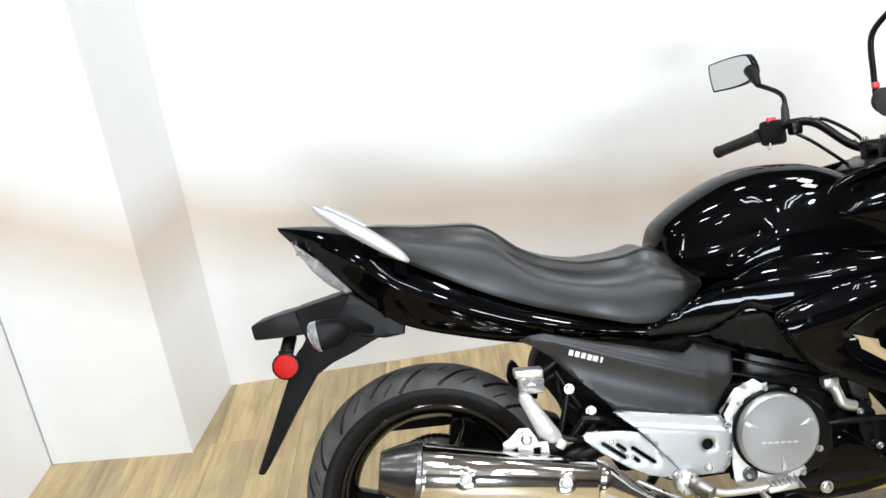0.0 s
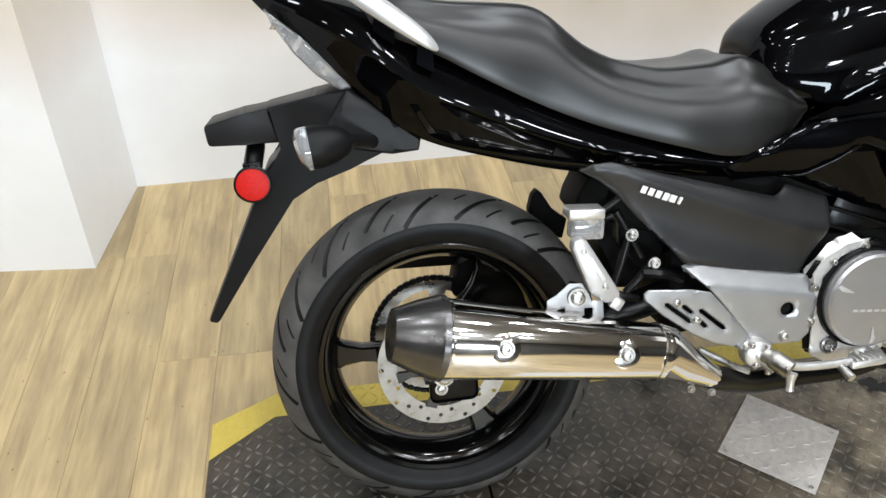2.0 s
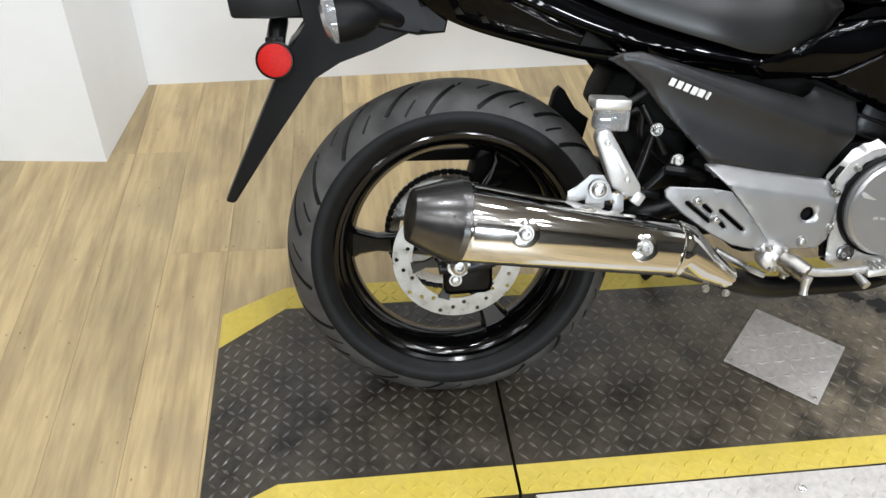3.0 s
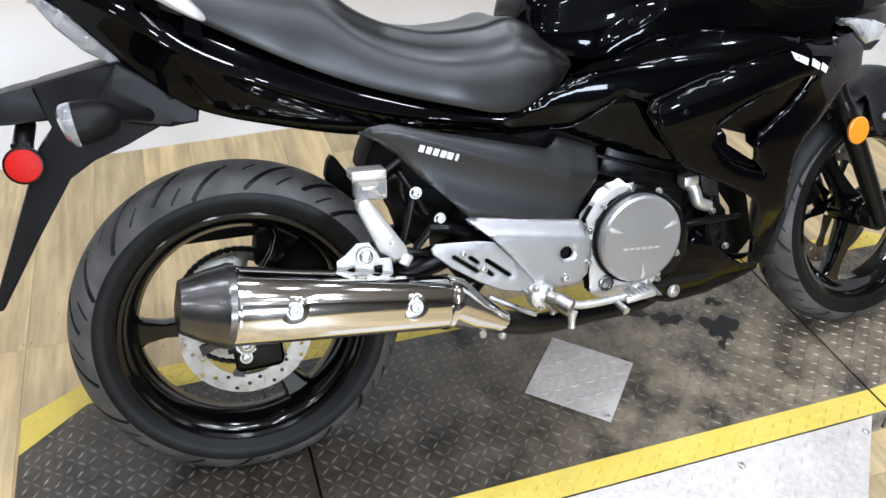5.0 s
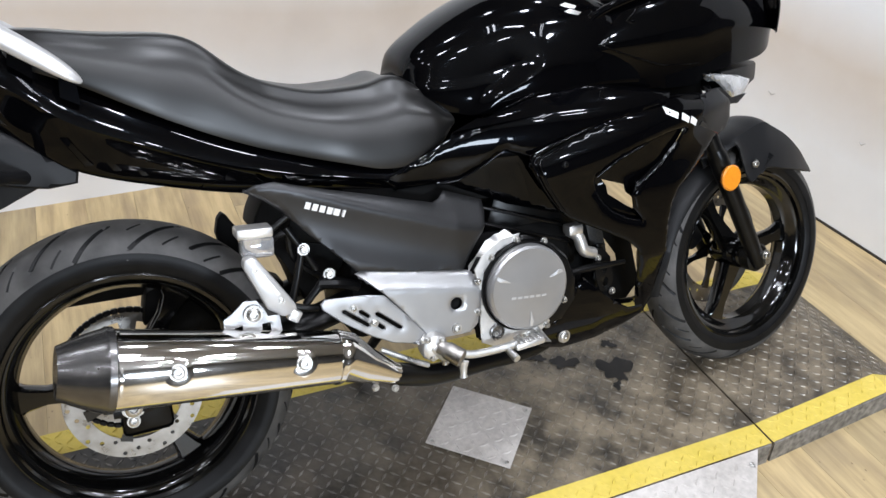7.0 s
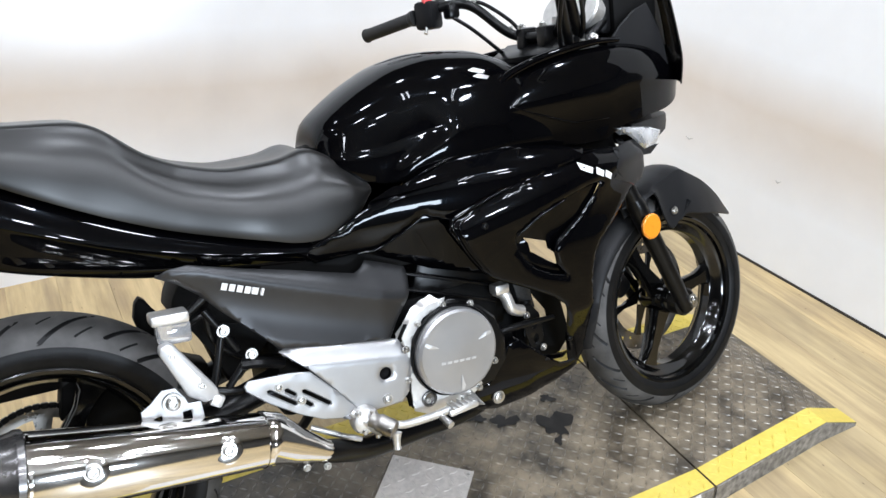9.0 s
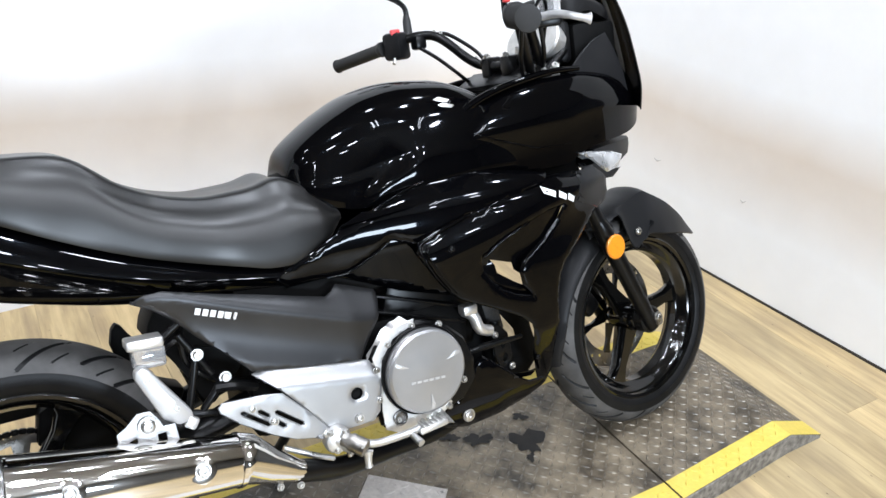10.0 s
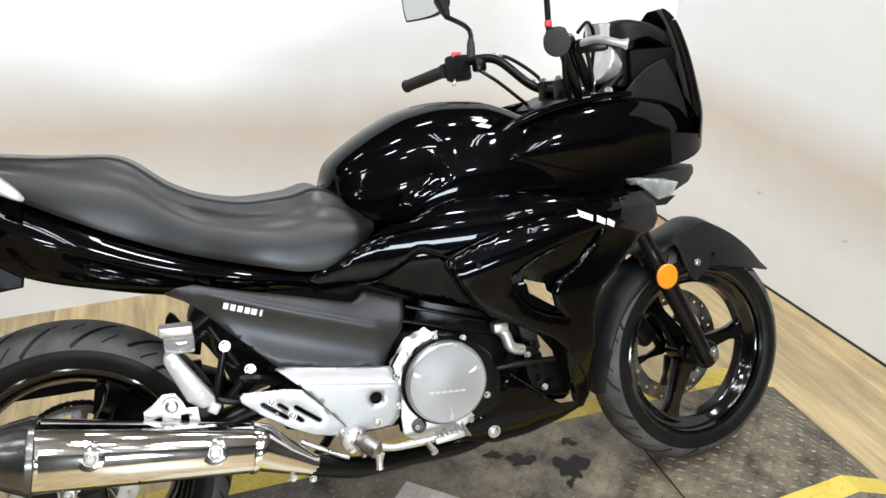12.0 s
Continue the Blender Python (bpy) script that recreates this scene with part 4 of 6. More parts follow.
# engine
engine = part_b("engine", box((0.40, 0.24, 0.22), (0.72, 0, 0.40), 0.03), DARK, "black engine block")
part("cylinder_block", box((0.22, 0.22, 0.26), (0.84, 0, 0.53), 0.02, turn=Matrix.Rotation(radians(20), 3, "Y")), SATIN, engine)
for k in range(5):
    part("cooling_fin", box((0.23, 0.25, 0.006), (0.80 + 0.012 * k, 0, 0.49 + 0.03 * k), 0.002, turn=Matrix.Rotation(radians(20), 3, "Y")), SATIN, engine)
CRANK = [(0.642, 0.455), (0.664, 0.488), (0.702, 0.505), (0.771, 0.505), (0.83, 0.475), (0.862, 0.443), (0.882, 0.39), (0.880, 0.345), (0.846, 0.308), (0.791, 0.293), (0.686, 0.292), (0.648, 0.312), (0.642, 0.36)]
part("crankcase_cover", panel(CRANK, lambda x, z: -0.190, 0.08, 0.02, 0.012), SATIN, engine, "satin black crankcase cover")
CRES = [(0.643, 0.462), (0.664, 0.492), (0.702, 0.513), (0.745, 0.518), (0.742, 0.507), (0.693, 0.489), (0.663, 0.452), (0.657, 0.394), (0.673, 0.358), (0.702, 0.330), (0.735, 0.318), (0.775, 0.320), (0.80, 0.330), (0.808, 0.318), (0.78, 0.298), (0.74, 0.286), (0.686, 0.288), (0.650, 0.308), (0.648, 0.35), (0.654, 0.40)]
part("case_rim", panel(CRES, lambda x, z: -0.203, 0.03, 0.012, 0.003), CASTALU, engine, "bare aluminium case rim")
CL = (0.748, -0.200, 0.410)
bm = lathe([(-0.006, 0.0875), (-0.020, 0.0875), (-0.0255, 0.086), (-0.029, 0.081), (-0.0285, 0.060), (-0.0295, 0.030), (-0.0298, 0.0001)], 80, CL)
part("clutch_housing", lathe([(0.0, 0.0935), (-0.010, 0.093), (-0.0125, 0.0915), (-0.010, 0.0885), (-0.004, 0.087)], 80, CL), SATIN, engine, "satin black housing round the clutch cover")
clutch = part("clutch_cover", bm, CLUTCH, engine, "round silver clutch cover with embossed marks", 25)
for a in (0.30, 2.69, 4.71):
    c, s = math.cos(a), math.sin(a)
    q = [(CL[0] + c * r - s * w, CL[2] + s * r + c * w) for r, w in ((0.078, -0.004), (0.079, 0.002), (0.070, 0.006), (0.048, 0.0008), (0.048, -0.0008))]
    part("wedge", panel(q, lambda x, z: CL[1] - 0.0310, 0.005, 0.02, 0.0018), GRAB, clutch)
for k in range(6):
    u = 0.706 + 0.0135 * k
    zz = 0.398 - 0.10 * (u - 0.706)
    part("name_mark", panel([(u, zz - 0.003), (u + 0.0095, zz - 0.004), (u + 0.0105, zz + 0.0005), (u + 0.001, zz + 0.0015)], lambda x, z: CL[1] - 0.0304, 0.002, 0.02, 0.0008), GRAB, clutch)
for a in (60, 95, 130, 160, 195, 230, 262, 300, 335):
    x, z = CL[0] + 0.104 * math.cos(radians(a)) - 0.002, CL[2] + 0.104 * math.sin(radians(a)) - 0.008
    part("bolt", bolt((x, -0.203, z), 0.0055, 0.007), STEEL, engine)
bm = lathe([(0.0, 0.016), (-0.006, 0.016), (-0.007, 0.013), (-0.004, 0.011), (-0.004, 0.0001)], 20, (0.683, -0.202, 0.325))
part("oil_filler", bm, DARKCAP, engine)

# muffler
AX0, AX1 = Vector((-0.03, -0.262, 0.452)), Vector((0.352, -0.232, 0.366))
muffler = part_b("muffler", can([AX0.lerp(AX1, t) for t in (0, 0.01, 0.03, 0.5, 0.97, 0.99, 1.0)], [0.056, 0.060, 0.0625, 0.0545, 0.0455, 0.044, 0.040], 64, 2.4, 0.0), CHROME, "polished chrome muffler", sharp=30)
d = (AX0 - AX1).normalized()
part("end_cap", tube([AX0 + d * q for q in (-0.012, -0.010, 0.0, 0.004, 0.03, 0.066, 0.070, 0.070, 0.055, 0.05)], [0.066, 0.0685, 0.0685, 0.066, 0.058, 0.043, 0.041, 0.034, 0.032, 0.0005], 48), DARKCAP, muffler, "dark tapered end cap", 30)
part("front_cone", tube([AX1 + d * 0.006, AX1, AX1 - d * 0.008, AX1.lerp(Vector((0.447, -0.222, 0.305)), 0.5), Vector((0.447, -0.222, 0.305)), Vector((0.46, -0.218, 0.298))], [0.0465, 0.048, 0.046, 0.034, 0.0225, 0.021], 40), CHROME, muffler)
part("band", tube([AX1 - d * q for q in (-0.012, -0.010, -0.004, -0.002)], [0.046, 0.0495, 0.0495, 0.046], 48), CHROME, muffler)
part("band", tube([AX0 + d * q for q in (-0.020, -0.018, -0.014, -0.012)], [0.058, 0.0645, 0.0645, 0.058], 48), CHROME, muffler)
up = Vector((0, -0.97, 0.22)).normalized()
for t, r in ((0.27, 0.0592), (0.80, 0.0496)):
    c = AX0.lerp(AX1, t)
    part("shield_bolt", bolt(c + up * (r + 0.001), 0.0105, 0.009, up), STEEL, muffler)
    part("bolt_cup", join(bmesh.new(), tube([c + up * (r - 0.01), c + up * (r + 0.001), c + up * (r + 0.002)], [0.025, 0.0235, 0.021], 28)), CHROME, muffler)
part("cap_notch", panel([(-0.075, 0.468), (-0.035, 0.482), (-0.038, 0.448)], lambda x, z: -0.262 - 0.0595 + (x + 0.035) * -0.42 + 0.0, 0.004, 0.01, 0.002), STEEL, muffler)
for x, z in ((0.412, 0.289), (0.450, 0.278)):
    part("clamp_bolt", bolt((x, -0.235, z), 0.0055, 0.006), STEEL, muffler)
part_b("exhaust_pipe", tube(curve([(0.445, -0.222, 0.305), (0.48, -0.21, 0.288), (0.56, -0.17, 0.25), (0.68, -0.12, 0.225), (0.85, -0.09, 0.22), (0.97, -0.08, 0.30), (1.0, -0.08, 0.42)], 6), 0.022, 16), SATIN, "black exhaust pipe under the engine")
hang = part_b("muffler_hanger", panel([(0.160, 0.425), (0.163, 0.476), (0.178, 0.484), (0.200, 0.502), (0.222, 0.500), (0.234, 0.480), (0.238, 0.468), (0.258, 0.466), (0.260, 0.425)], lambda x, z: -0.224, 0.005, 0.008, 0.002, [[(0.180, 0.432), (0.180, 0.458), (0.193, 0.460), (0.193, 0.432)], [(0.226, 0.432), (0.226, 0.456), (0.240, 0.456), (0.240, 0.432)]]), ALU, "bright metal muffler hanger")
part("bolt", bolt((0.213, -0.228, 0.478), 0.0125, 0.009), STEEL, hang)

# passenger peg, reservoir, links behind the side cover
peg = part_b("passenger_peg", strip([(0.210, 0.556), (0.213, 0.569), (0.226, 0.573), (0.236, 0.566), (0.291, 0.474), (0.292, 0.458), (0.267, 0.455), (0.241, 0.474)], 0.012, 0.012, 0.004), GRAB, "silver folded passenger peg")
for o in peg.data.vertices:
    o.co.y -= 0.200
part("tab", box((0.022, 0.014, 0.022), (0.287, -0.206, 0.452), 0.004, turn=Matrix.Rotation(radians(35), 3, "Y")), CASTALU, peg)
for x, z in ((0.229, 0.550), (0.266, 0.486)):
    part("rivet", bolt((x, -0.213, z), 0.0045, 0.003), STEEL, peg)
part("insert", panel([(0.237, 0.535), (0.243, 0.539), (0.267, 0.499), (0.261, 0.495)], lambda x, z: -0.2135, 0.002, 0.01, 0.001), CASTALU, peg)
res = part_b("brake_reservoir", box((0.056, 0.035, 0.038), (0.243, -0.178, 0.582), 0.006, turn=Matrix.Rotation(radians(4), 3, "Y")), CLEAR, "translucent brake fluid reservoir with a grey cap")
part("cap", box((0.062, 0.041, 0.018), (0.240, -0.178, 0.608), 0.004, turn=Matrix.Rotation(radians(4), 3, "Y")), CASTALU, res, "grey moulded cap")
for (x, z, x2, z2) in ((0.324, 0.559, 0.291, 0.452), (0.365, 0.504, 0.318, 0.452), (0.30, 0.60, 0.345, 0.515), (0.27, 0.60, 0.33, 0.64), (0.29, 0.455, 0.34, 0.44)):
    part_b("link_rod", tube([(x, -0.165, z), ((x + x2) / 2, -0.17, (z + z2) / 2), (x2, -0.165, z2)], 0.007, 10), SATIN, "black link rod")
for x, z in ((0.324, 0.559), (0.365, 0.504)):
    part_b("frame_bolt", bolt((x, -0.176, z), 0.0085, 0.008), STEEL, "steel frame bolt")
part_b("hose", tube(curve([(0.26, -0.15, 0.57), (0.30, -0.16, 0.59), (0.31, -0.15, 0.54), (0.36, -0.14, 0.49), (0.44, -0.12, 0.46)], 5), 0.006, 8), SATIN, "black rubber hose")
part_b("hose", tube(curve([(0.345, -0.175, 0.49), (0.38, -0.18, 0.485), (0.42, -0.16, 0.465)], 5), 0.010, 8), SATIN, "black rubber hose")
part_b("mudguard_tab", strip([(0.212, 0.545), (0.220, 0.574), (0.230, 0.585), (0.240, 0.577), (0.258, 0.54), (0.29, 0.52), (0.28, 0.48), (0.22, 0.50)], 0.012, 0.012, 0.003), DARK, "black mudguard tab").location = (0, 0.095, 0)
part_b("inner_mudguard", strip([(0.262, 0.575), (0.27, 0.60), (0.29, 0.635), (0.45, 0.62), (0.42, 0.48), (0.36, 0.42), (0.34, 0.42), (0.32, 0.50)], 0.05, 0.085), DARK, "black inner mudguard")
part_b("hugger", strip([(0.045, 0.40), (0.06, 0.465), (0.12, 0.49), (0.24, 0.475), (0.33, 0.43), (0.30, 0.37), (0.2, 0.35), (0.1, 0.365)], 0.035, 0.035, 0.008), DARK, "black chain cover inside the swingarm").location = (0, 0.075, 0)
part_b("subframe", box((0.28, 0.20, 0.12), (0.46, 0, 0.575), 0.02, turn=Matrix.Rotation(radians(15), 3, "Y")), DARK, "dark frame behind the side covers")
# added dark panel that closes the notch over the side cover
part_b("frame_filler", panel([(0.42, 0.60), (0.74, 0.575), (0.76, 0.63), (0.60, 0.66), (0.42, 0.685)], lambda x, z: -0.125, 0.004, 0.03, 0.003), DARK, "added dark filler panel above the side cover")
part_b("pivot_block", box((0.20, 0.22, 0.16), (0.52, 0, 0.41), 0.02), DARK, "dark swingarm pivot")
for sg in (-1, 1):
    path = [Vector((-0.035, sg * 0.098, 0.311)), Vector((0.02, sg * 0.098, 0.313)), Vector((0.2, sg * 0.095, 0.355)), Vector((0.45, sg * 0.09, 0.415))]
    arm = part_b("swingarm", tube(path, [0.022, 0.026, 0.027, 0.03], 12, flat=0.6), SATIN, "black swingarm")
    part("axle_nut", bolt((0.0, sg * 0.116, 0.311), 0.016, 0.012, (0, sg, 0)), STEEL, arm)
part_b("brake_caliper", box((0.085, 0.05, 0.055), (0.09, -0.085, 0.375), 0.012, turn=Matrix.Rotation(radians(-35), 3, "Y")), SATIN, "black rear brake caliper")
part_b("caliper_bracket", box((0.09, 0.012, 0.11), (0.02, -0.088, 0.30), 0.012), SATIN, "black caliper bracket")
part_b("axle_adjuster", bolt((-0.004, -0.100, 0.276), 0.009, 0.006), STEEL, "steel adjuster bolt")
part_b("chain_guard", strip([(-0.10, 0.475), (0.1, 0.475), (0.28, 0.47), (0.28, 0.44), (0.08, 0.45), (-0.10, 0.455)], 0.01, 0.01, 0.003), PLASTIC, "black chain guard").location = (0, 0.085, 0)

# foot controls
rest = part_b("footrest", tube(curve([(0.550, -0.225, 0.334), (0.560, -0.237, 0.328), (0.570, -0.249, 0.321), (0.581, -0.261, 0.314)], 4), [0.0145] * 4 + [0.0175] * 4 + [0.018] * 4 + [0.013], 16, flat=0.8), DISC, "worn grey metal rider footrest")
part("bracket", lathe([(0.014, 0.0005), (0.012, 0.026), (-0.004, 0.028), (-0.014, 0.024), (-0.018, 0.016), (-0.019, 0.0005)], 28, (0.543, -0.206, 0.330)), CASTALU, rest)
part("arm", tube(curve([(0.520, -0.205, 0.352), (0.535, -0.212, 0.336), (0.552, -0.220, 0.322), (0.566, -0.238, 0.314)], 4), [0.010] * 5 + [0.013] * 4 + [0.015] * 4, 14), CASTALU, rest)
part("pivot_pin", tube([(0.556, -0.224, 0.350), (0.558, -0.226, 0.295)], [0.006, 0.006], 12), STEEL, rest)
part("feeler", tube([(0.582, -0.258, 0.308), (0.580, -0.260, 0.295), (0.579, -0.261, 0.283), (0.579, -0.261, 0.278)], [0.011, 0.0075, 0.0065, 0.008], 12), CASTALU, rest)
for x, z in ((0.528, 0.350), (0.556, 0.336), (0.536, 0.312)):
    part("bolt", bolt((x, -0.222, z), 0.005, 0.005), STEEL, rest)
pedal = part_b("brake_pedal", tube(curve([(0.575, -0.225, 0.318), (0.61, -0.228, 0.303), (0.66, -0.23, 0.300), (0.71, -0.232, 0.302)], 5), 0.0075, 12, flat=1.4), CASTALU, "bare metal brake pedal")
part("pad", box((0.065, 0.03, 0.014), (0.735, -0.235, 0.302), 0.004, turn=Matrix.Rotation(radians(-3), 3, "Y")), CASTALU, pedal)
for k in range(5):
    part("rib", box((0.004, 0.03, 0.004), (0.712 + 0.011 * k, -0.235, 0.311), 0.001), CASTALU, pedal)
part("stop_bolt", tube([(0.69, -0.235, 0.296), (0.695, -0.262, 0.285)], [0.007, 0.008], 10), STEEL, pedal)
part_b("brake_rod", tube([(0.44, -0.2, 0.345), (0.50, -0.21, 0.31), (0.53, -0.21, 0.295)], 0.006, 8), STEEL, "steel brake rod")

# ---- fairing ----
KNEE = [(0.492, 0.652), (0.563, 0.679), (0.613, 0.706), (0.689, 0.737), (0.756, 0.760), (0.80, 0.774), (0.849, 0.782), (0.90, 0.783), (0.958, 0.779), (1.04, 0.765), (1.115, 0.748), (1.10, 0.728), (1.0, 0.712), (0.895, 0.690), (0.84, 0.665), (0.80, 0.652), (0.765, 0.664), (0.735, 0.678), (0.710, 0.662), (0.683, 0.647), (0.64, 0.628), (0.52, 0.626)]
RECESS = [(0.50, 0.640), (0.62, 0.640), (0.683, 0.664), (0.735, 0.690), (0.80, 0.675), (0.83, 0.64), (0.86, 0.56), (0.885, 0.52), (0.866, 0.523), (0.81, 0.542), (0.756, 0.560), (0.69, 0.592), (0.63, 0.617), (0.52, 0.624)]
BASE_Y = [(0.45, -0.142), (0.60, -0.152), (0.72, -0.172), (0.85, -0.192), (1.0, -0.205), (1.12, -0.198), (1.22, -0.172), (1.34, -0.118)]


def knee_y(x, z):
    return interp(BASE_Y, x) + 0.008 - 0.014 * math.sin(math.pi * min(1, max(0, (z - 0.62) / 0.16))) + 0.03 * max(0, (z - 0.74) / 0.05)


def recess_y(x, z):
    return interp(BASE_Y, x) + 0.016 + 0.30 * max(0, 0.66 - z)


def fair_y(x, z):
    y = interp(BASE_Y, x) - 0.006
    ridge = 0.645 + 0.22 * (x - 0.9)
    y -= 0.016 * math.exp(-((z - ridge) / 0.05) ** 2)
    y += 0.08 * max(0, 0.56 - z) + 0.42 * max(0, 0.41 - z)
    return y + 0.035 * max(0, (z - 0.71) / 0.04)


FAIR = [(0.782, 0.663), (0.829, 0.681), (0.888, 0.699), (1.0, 0.724), (1.115, 0.742), (1.2, 0.735), (1.25, 0.722), (1.312, 0.688), (1.322, 0.67), (1.312, 0.648), (1.28, 0.637), (1.242, 0.616), (1.181, 0.574), (1.140, 0.546), (1.124, 0.52), (1.114, 0.47), (1.114, 0.40), (1.120, 0.33), (1.127, 0.275), (1.117, 0.238), (1.096, 0.236), (1.076, 0.28), (1.054, 0.34), (1.044, 0.385), (1.034, 0.425), (1.006, 0.450), (0.937, 0.487), (0.866, 0.522), (0.837, 0.545), (0.80, 0.596), (0.776, 0.644)]
SCOOP = [(0.917, 0.602), (0.945, 0.621), (0.976, 0.637), (1.032, 0.656), (1.09, 0.670), (1.138, 0.674), (1.12, 0.648), (1.081, 0.614), (1.045, 0.592), (1.018, 0.575), (1.008, 0.552), (1.014, 0.522), (1.038, 0.493), (1.0, 0.505), (0.966, 0.523), (0.94, 0.548), (0.923, 0.575)]
HOLE = [(0.953, 0.588), (1.003, 0.571), (1.006, 0.555), (1.024, 0.540), (1.026, 0.515), (1.007, 0.527), (0.968, 0.555), (0.964, 0.574)]
CHEVRON = [(0.905, 0.704), (0.866, 0.691), (0.829, 0.679), (0.790, 0.664), (0.781, 0.655), (0.781, 0.642), (0.80, 0.600), (0.839, 0.547)]
for sg in (-1, 1):
    part_b("knee_panel", panel(KNEE, knee_y, 0.006, 0.014, 0.010, mirror=sg > 0), BLACK, "gloss black panel below the tank", sharp=50)
    part_b("recess_panel", panel(RECESS, recess_y, 0.005, 0.014, 0.006, mirror=sg > 0), BLACK, "gloss black recessed panel behind the fairing", sharp=50)
    fair = part_b("side_fairing", panel(FAIR, fair_y, 0.006, 0.012, 0.010, [SCOOP], mirror=sg > 0), BLACK, "gloss black side fairing with an air scoop", sharp=50)
    if sg < 0:
        part("scoop_floor", panel([(0.90, 0.60), (0.95, 0.645), (1.03, 0.672), (1.10, 0.688), (1.15, 0.685), (1.10, 0.60), (1.05, 0.57), (1.045, 0.48), (0.96, 0.505), (0.91, 0.56)], lambda x, z: fair_y(x, z) + 0.012 + 0.16 * max(0, 1.08 - x), 0.004, 0.014, 0.004, [HOLE]), BLACK, fair)
        name_bars = ((1.096, 0.016), (1.131, 0.012), (1.158, 0.012))
        for u, wd in name_bars:
            zz = 0.7105 - 0.40 * (u - 1.096)
            part("name_mark", panel([(u - wd, zz - 0.006 + 0.36 * wd), (u + wd * 0.8, zz - 0.008 - 0.36 * wd), (u + wd, zz + 0.004 - 0.36 * wd), (u - wd * 0.8, zz + 0.008 + 0.36 * wd)], lambda x, z: fair_y(x, z) - 0.0015, 0.001, 0.01, 0.0004), WHITE, fair)
        part("name_mark", panel([(1.185, 0.672), (1.240, 0.650), (1.244, 0.657), (1.19, 0.680)], lambda x, z: fair_y(x, z) - 0.0015, 0.001, 0.01, 0.0004), GREYPL, fair)
        part("name_mark", panel([(1.250, 0.647), (1.270, 0.638), (1.274, 0.646), (1.254, 0.655)], lambda x, z: fair_y(x, z) - 0.0015, 0.001, 0.01, 0.0004), REDMARK, fair)
    # grey colour stands in for wall and floor reflections on the fairing's end
    part_b("nose_side_panel", panel([(1.20, 0.733), (1.27, 0.737), (1.318, 0.700), (1.330, 0.665), (1.315, 0.643), (1.275, 0.634), (1.225, 0.655), (1.185, 0.69)], lambda x, z: min(fair_y(x, z), interp(BASE_Y, x) - 0.006) - 0.003, 0.006, 0.014, 0.008, mirror=sg > 0), GREYPL, "dark grey nose panel painted as the fairing's reflection")
    part_b("belly_pan", panel([(0.66, 0.30), (0.74, 0.262), (0.80, 0.245), (0.824, 0.232), (0.874, 0.215), (0.96, 0.220), (1.035, 0.236), (1.088, 0.258), (1.075, 0.278), (1.032, 0.284), (0.993, 0.309), (0.95, 0.345), (0.913, 0.378), (0.89, 0.380), (0.872, 0.345), (0.84, 0.305), (0.79, 0.288), (0.70, 0.288)], lambda x, z: -0.186 + 2.3 * max(0, 0.36 - z) ** 2 + 0.1 * max(0, x - 0.95), 0.006, 0.014, 0.008, mirror=sg > 0), BLACK, "gloss black belly pan")
part_b("belly_bolt", bolt((0.862, -0.166, 0.257), 0.011, 0.006), STEEL, "bright belly pan bolt")
part_b("radiator", box((0.04, 0.19, 0.22), (0.982, 0, 0.50), 0.006, turn=Matrix.Rotation(radians(-12), 3, "Y")), RADIATOR, "black radiator")
# added box that darkens the slit between cowl and fairing
part_b("cowl_filler", box((0.27, 0.24, 0.10), (1.13, 0, 0.755), 0.02), DARK, "added dark filler block in the slit under the cowl")
# added block; its near-black colour stands in for the shaded gap
part_b("engine_filler", box((0.07, 0.20, 0.16), (0.905, 0, 0.465), 0.012), DARK, "added dark filler block behind the fairing")
part_b("fairing_core", box((0.24, 0.20, 0.16), (0.94, 0, 0.68), 0.02), DARK, "dark frame inside the fairing")
part_b("hose_fitting", tube(curve([(0.90, -0.13, 0.478), (0.915, -0.145, 0.465), (0.925, -0.15, 0.435), (0.955, -0.14, 0.42)], 4), 0.013, 10), CASTALU, "bare metal hose fitting")
part_b("hose_fitting", box((0.035, 0.03, 0.022), (0.905, -0.142, 0.483), 0.005), CASTALU, "bare metal hose fitting")
HOLE_IN = [(0.997, 0.43), (1.029, 0.423), (1.06, 0.38), (1.064, 0.359), (1.013, 0.37), (1.0, 0.393)]
stay = part_b("stay", panel([(0.960, 0.425), (0.985, 0.425), (1.005, 0.40), (1.012, 0.345), (1.0, 0.312), (0.978, 0.318), (0.965, 0.36)], lambda x, z: -0.135, 0.004, 0.012, 0.003, [slot(0.990, 0.385, 0.988, 0.372, 0.005), slot(0.992, 0.35, 0.990, 0.338, 0.005)]), SATIN, "black perforated fairing stay")
part("bar", tube([(0.875, -0.15, 0.392), (0.93, -0.155, 0.394), (1.03, -0.15, 0.388)], [0.007, 0.0085, 0.005], 10), SATIN, stay)
# added sheet, coloured near black for the shaded inside of the fairing
part_b("gap_filler", panel([(0.86, 0.50), (0.96, 0.50), (1.09, 0.47), (1.125, 0.30), (1.09, 0.265), (0.86, 0.265)], lambda x, z: -0.075, 0.004, 0.02, 0.003, [HOLE_IN]), DARK, "added dark filler panel behind the fairing")
part("blade", panel([(0.913, 0.380), (0.993, 0.310), (0.982, 0.303), (0.940, 0.330), (0.917, 0.356)], lambda x, z: -0.165, 0.004, 0.012, 0.002), DARKCAP, stay, "dull grey triangular blade")
part("wing", panel([(0.912, 0.308), (1.0, 0.311), (1.058, 0.302), (1.045, 0.288), (0.99, 0.296)], lambda x, z: -0.162 + 0.5 * max(0, 0.31 - z), 0.005, 0.012, 0.002), BLACK, stay)
